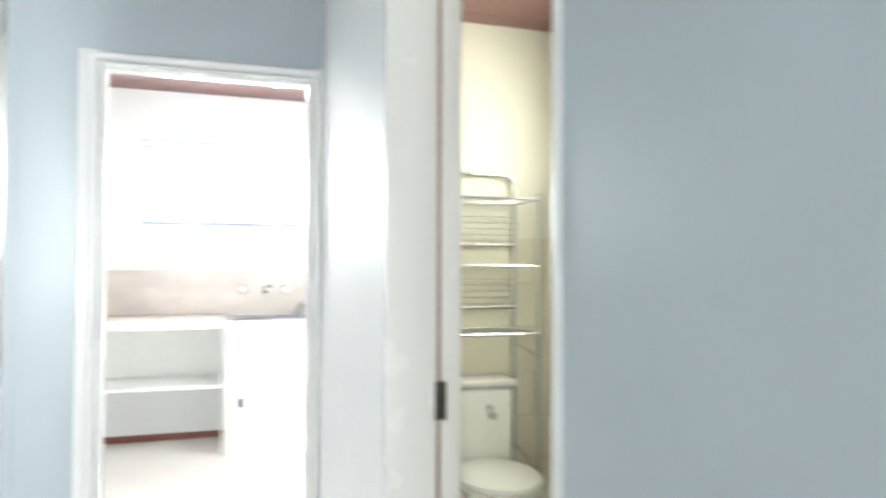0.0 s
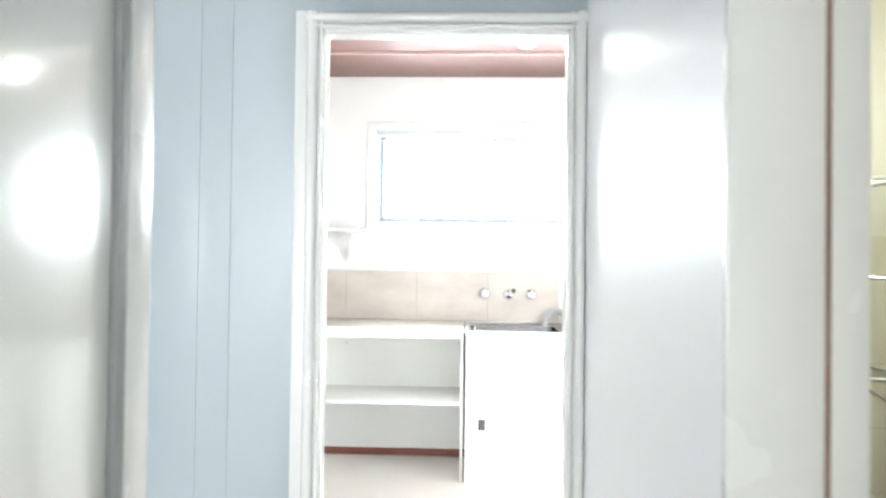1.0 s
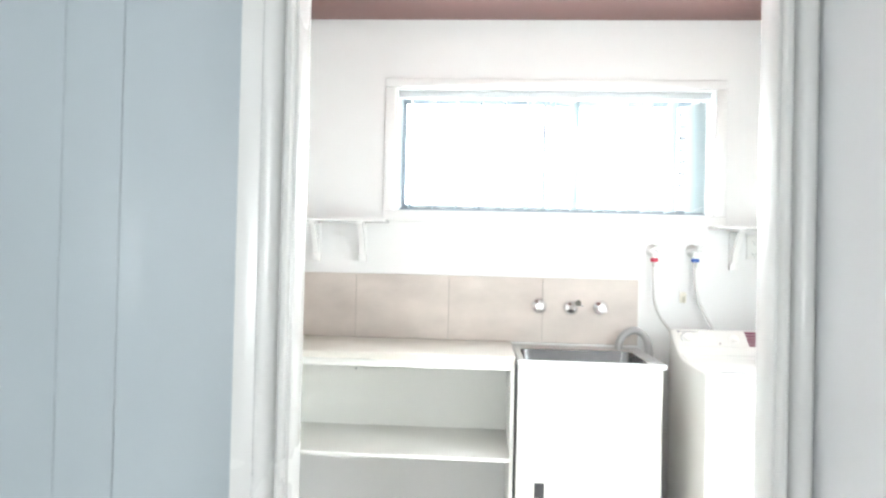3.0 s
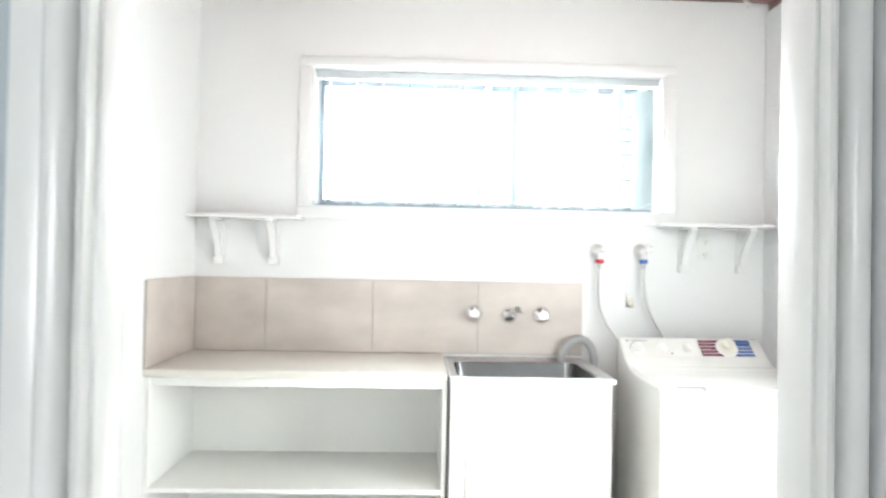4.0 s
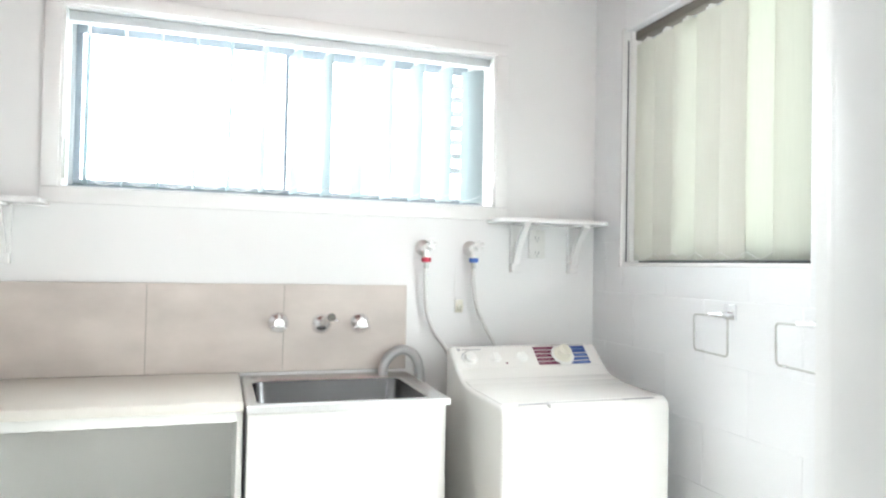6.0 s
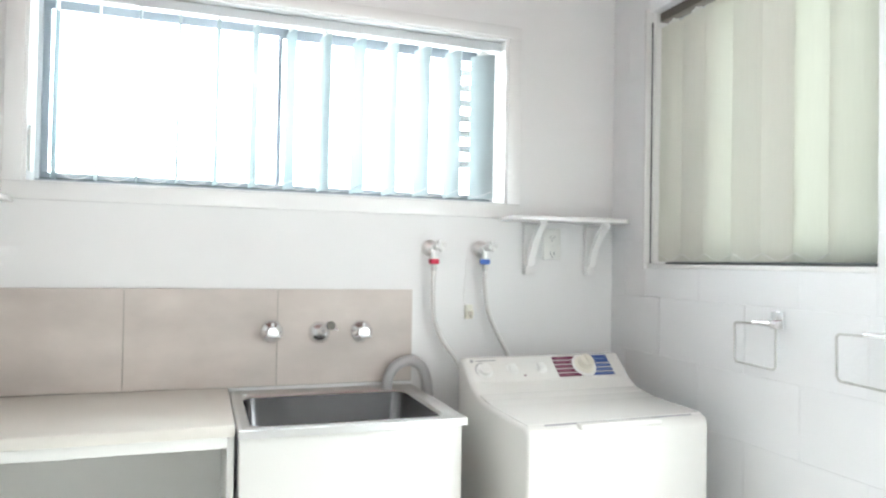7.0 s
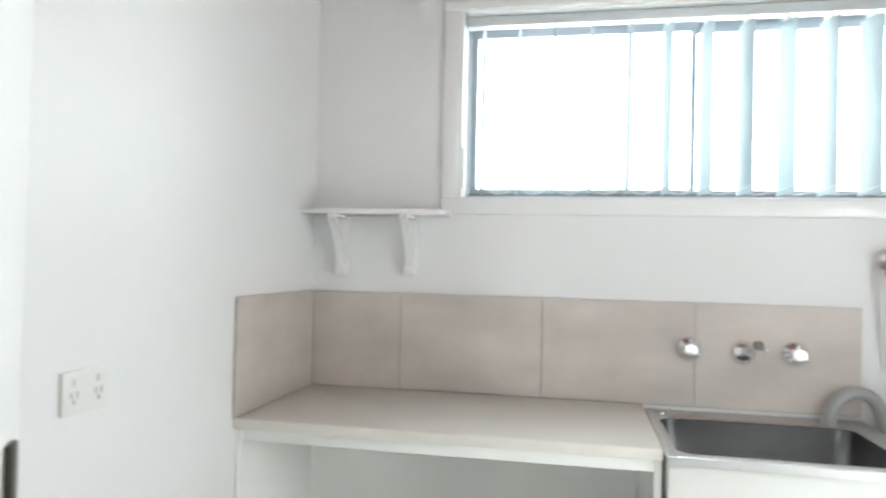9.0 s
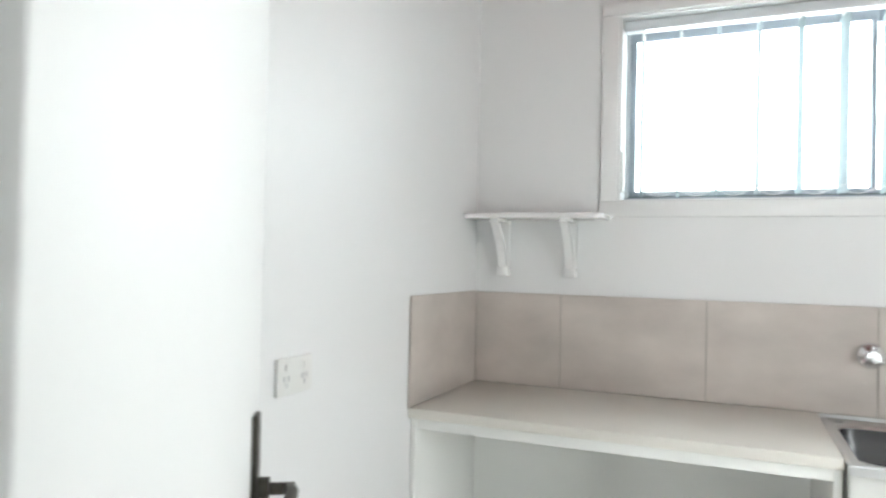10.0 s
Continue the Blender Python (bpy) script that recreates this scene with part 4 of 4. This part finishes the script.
part("back_frame", tube(bmesh.new(), spline([(RX0, RYB, 0), (RX0, RYB, 0.8), (RX0, RYB, 1.60), (RX0 + 0.012, RYB, 1.655), (RX0 + 0.06, RYB, 1.68), (1.38, RYB, 1.682), (RX1 - 0.06, RYB, 1.68), (RX1 - 0.012, RYB, 1.655), (RX1, RYB, 1.60), (RX1, RYB, 0.8), (RX1, RYB, 0)], 6), 0.010, 12), NICKEL, rk)
for z in (0.914, 1.226, 1.536):
    sh = part("shelf", tube(bmesh.new(), [Vector(p) for p in ((RX0, RYB, z), (RX0, RYF, z), (RX1, RYF, z), (RX1, RYB, z), (RX0, RYB, z))], 0.0065, 8), NICKEL, rk)
    for k in range(9):
        yy = RYF + (RYB - RYF) * (k + 0.5) / 9
        part("wire", rod(bmesh.new(), (RX0, yy, z), (RX1, yy, z), 0.0022, seg=6), NICKEL, sh)
for z0 in (1.04, 1.35):
    rail = part("back_rail", rod(bmesh.new(), (RX0, RYB, z0 - 0.02), (RX1, RYB, z0 - 0.02), 0.008, seg=10), NICKEL, rk)
    for k in range(5):
        part("wire", rod(bmesh.new(), (RX0, RYB, z0 + 0.03 * k), (RX1, RYB, z0 + 0.03 * k), 0.0025, seg=6), NICKEL, rail)
gs = thing("glass_shelf", "small green-edged glass shelf on the toilet wall", "shelf", at=(1.93, 3.35, 1.66))
part("plate", B(1.872, 1.984, 3.00, 3.70, 1.655, 1.663, bevel=0.001), GREENGLASS, gs)
for yy in (3.1, 3.6):
    part("clip", B(1.965, 1.984, yy - 0.012, yy + 0.012, 1.645, 1.673, bevel=0.002), CHROME, gs)
basin = thing("wash_basin", "white ceramic wash basin on the toilet wall", "basin", at=(1.8, 3.1, 0.7))
part("bowl", B(1.78, 1.984, 2.86, 3.20, 0.66, 0.86, bevel=0.03, seg=4), CERAMIC, basin)

# ---- pieces: tiles and blocks ----
back_tiles = tagged(part("splashback_backing", B(XL + 0.0015, 0.905, YB - 0.0085, YB - 0.0005, 0.872, 1.186), GROUT), "row of large beige tiles above the worktop", "splashback", kind="structure")
for a, c in ((XL + 0.0105, -0.4745), (-0.4715, -0.0145), (-0.0115, 0.4445), (0.4475, 0.905)):
    part("tile", B(a, c, YB - 0.0115, YB - 0.006, 0.8755, 1.189, bevel=0.001, seg=1), TILE, back_tiles)
side_tiles = tagged(part("splashback_backing", B(XL + 0.0005, XL + 0.007, 5.262, YB - 0.012, 0.872, 1.186), GROUT), "beige tile return on the side wall", "splashback", kind="structure")
part("tile", B(XL + 0.004, XL + 0.0095, 5.258, YB - 0.012, 0.8755, 1.192, bevel=0.001, seg=1), TILE, side_tiles)

# painted block wall with its window opening
YD0, YD1, ZD, ZW = 3.94, 4.46, 2.05, 2.412   # outside doorway, behind the camera's view, assumed so the added lamp shines in
bm = bmesh.new()
for a, c, r, t in ((3.98, YD0, 0, ZW), (YD0, YD1, ZD, ZW), (YD1, SY0, 0, ZW), (SY1, YB, 0, ZW), (SY0, SY1, 0, SZ0), (SY0, SY1, SZ1, ZW)):
    box(bm, XR + 0.0014, XR + 0.2, a, c, r, t)
tagged(part("trim", B(XR + 0.012, XR + 0.2, 3.98, YB - 0.001, ZW + 0.002, 2.6, bevel=0.002), CEILWOOD), "dark red-brown timber plate on the block wall", "trim", kind="structure")
we = tagged(part("wall_east", bm, BLOCK), "white painted concrete block wall with shallow joints", "wall", kind="structure")
for k in range(13):
    z0, z1 = -0.025 + 0.2 * k, 0.175 + 0.2 * k
    off = 5.302 if k % 2 == 0 else 5.102
    y = off - 1.6
    while y < YB:
        a, c = max(y, YD1 + 0.002), min(y + 0.4, YB - 0.001)
        y += 0.4
        if c - a < 0.01:
            continue
        za, zb = max(z0, 0.002), min(z1, ZW)
        spans = [(a, c, za, zb)]
        if a < SY1 and c > SY0 and za < SZ1 and zb > SZ0:
            spans = []
            if a < SY0:
                spans.append((a, SY0 - 0.001, za, zb))
            if c > SY1:
                spans.append((SY1 + 0.001, c, za, zb))
            if za < SZ0:
                spans.append((max(a, SY0), min(c, SY1), za, SZ0 - 0.013))
            if zb > SZ1:
                spans.append((max(a, SY0), min(c, SY1), SZ1 + 0.001, zb))
        for p, q, r, s_ in spans:
            if q - p > 0.012 and s_ - r > 0.012:
                part("block", B(XR, XR + 0.02, p + 0.0005, q - 0.0005, r + 0.0005, s_ - 0.0005, bevel=0.0011, seg=1), BLOCK, we)

# glazed tiles on the toilet walls: the side wall to full height, the back wall up to a dado line
for k in range(9):
    for n in range(4):
        y0 = 2.62 + 0.30 * n
        part("tile", B(1.978, 1.987, y0 + 0.001, min(y0 + 0.299, 3.819), 0.225 * k + 0.004, 0.225 * k + 0.227, bevel=0.001, seg=1), TOILETTILE, wall_tr)
for k in range(6):
    for n in range(3):
        x0 = 1.08 + 0.30 * n
        part("tile", B(x0 + 0.001, min(x0 + 0.299, 1.977), 3.812, 3.822, 0.225 * k + 0.019, 0.225 * k + 0.242, bevel=0.001, seg=1), TOILETTILE, wall_tb)
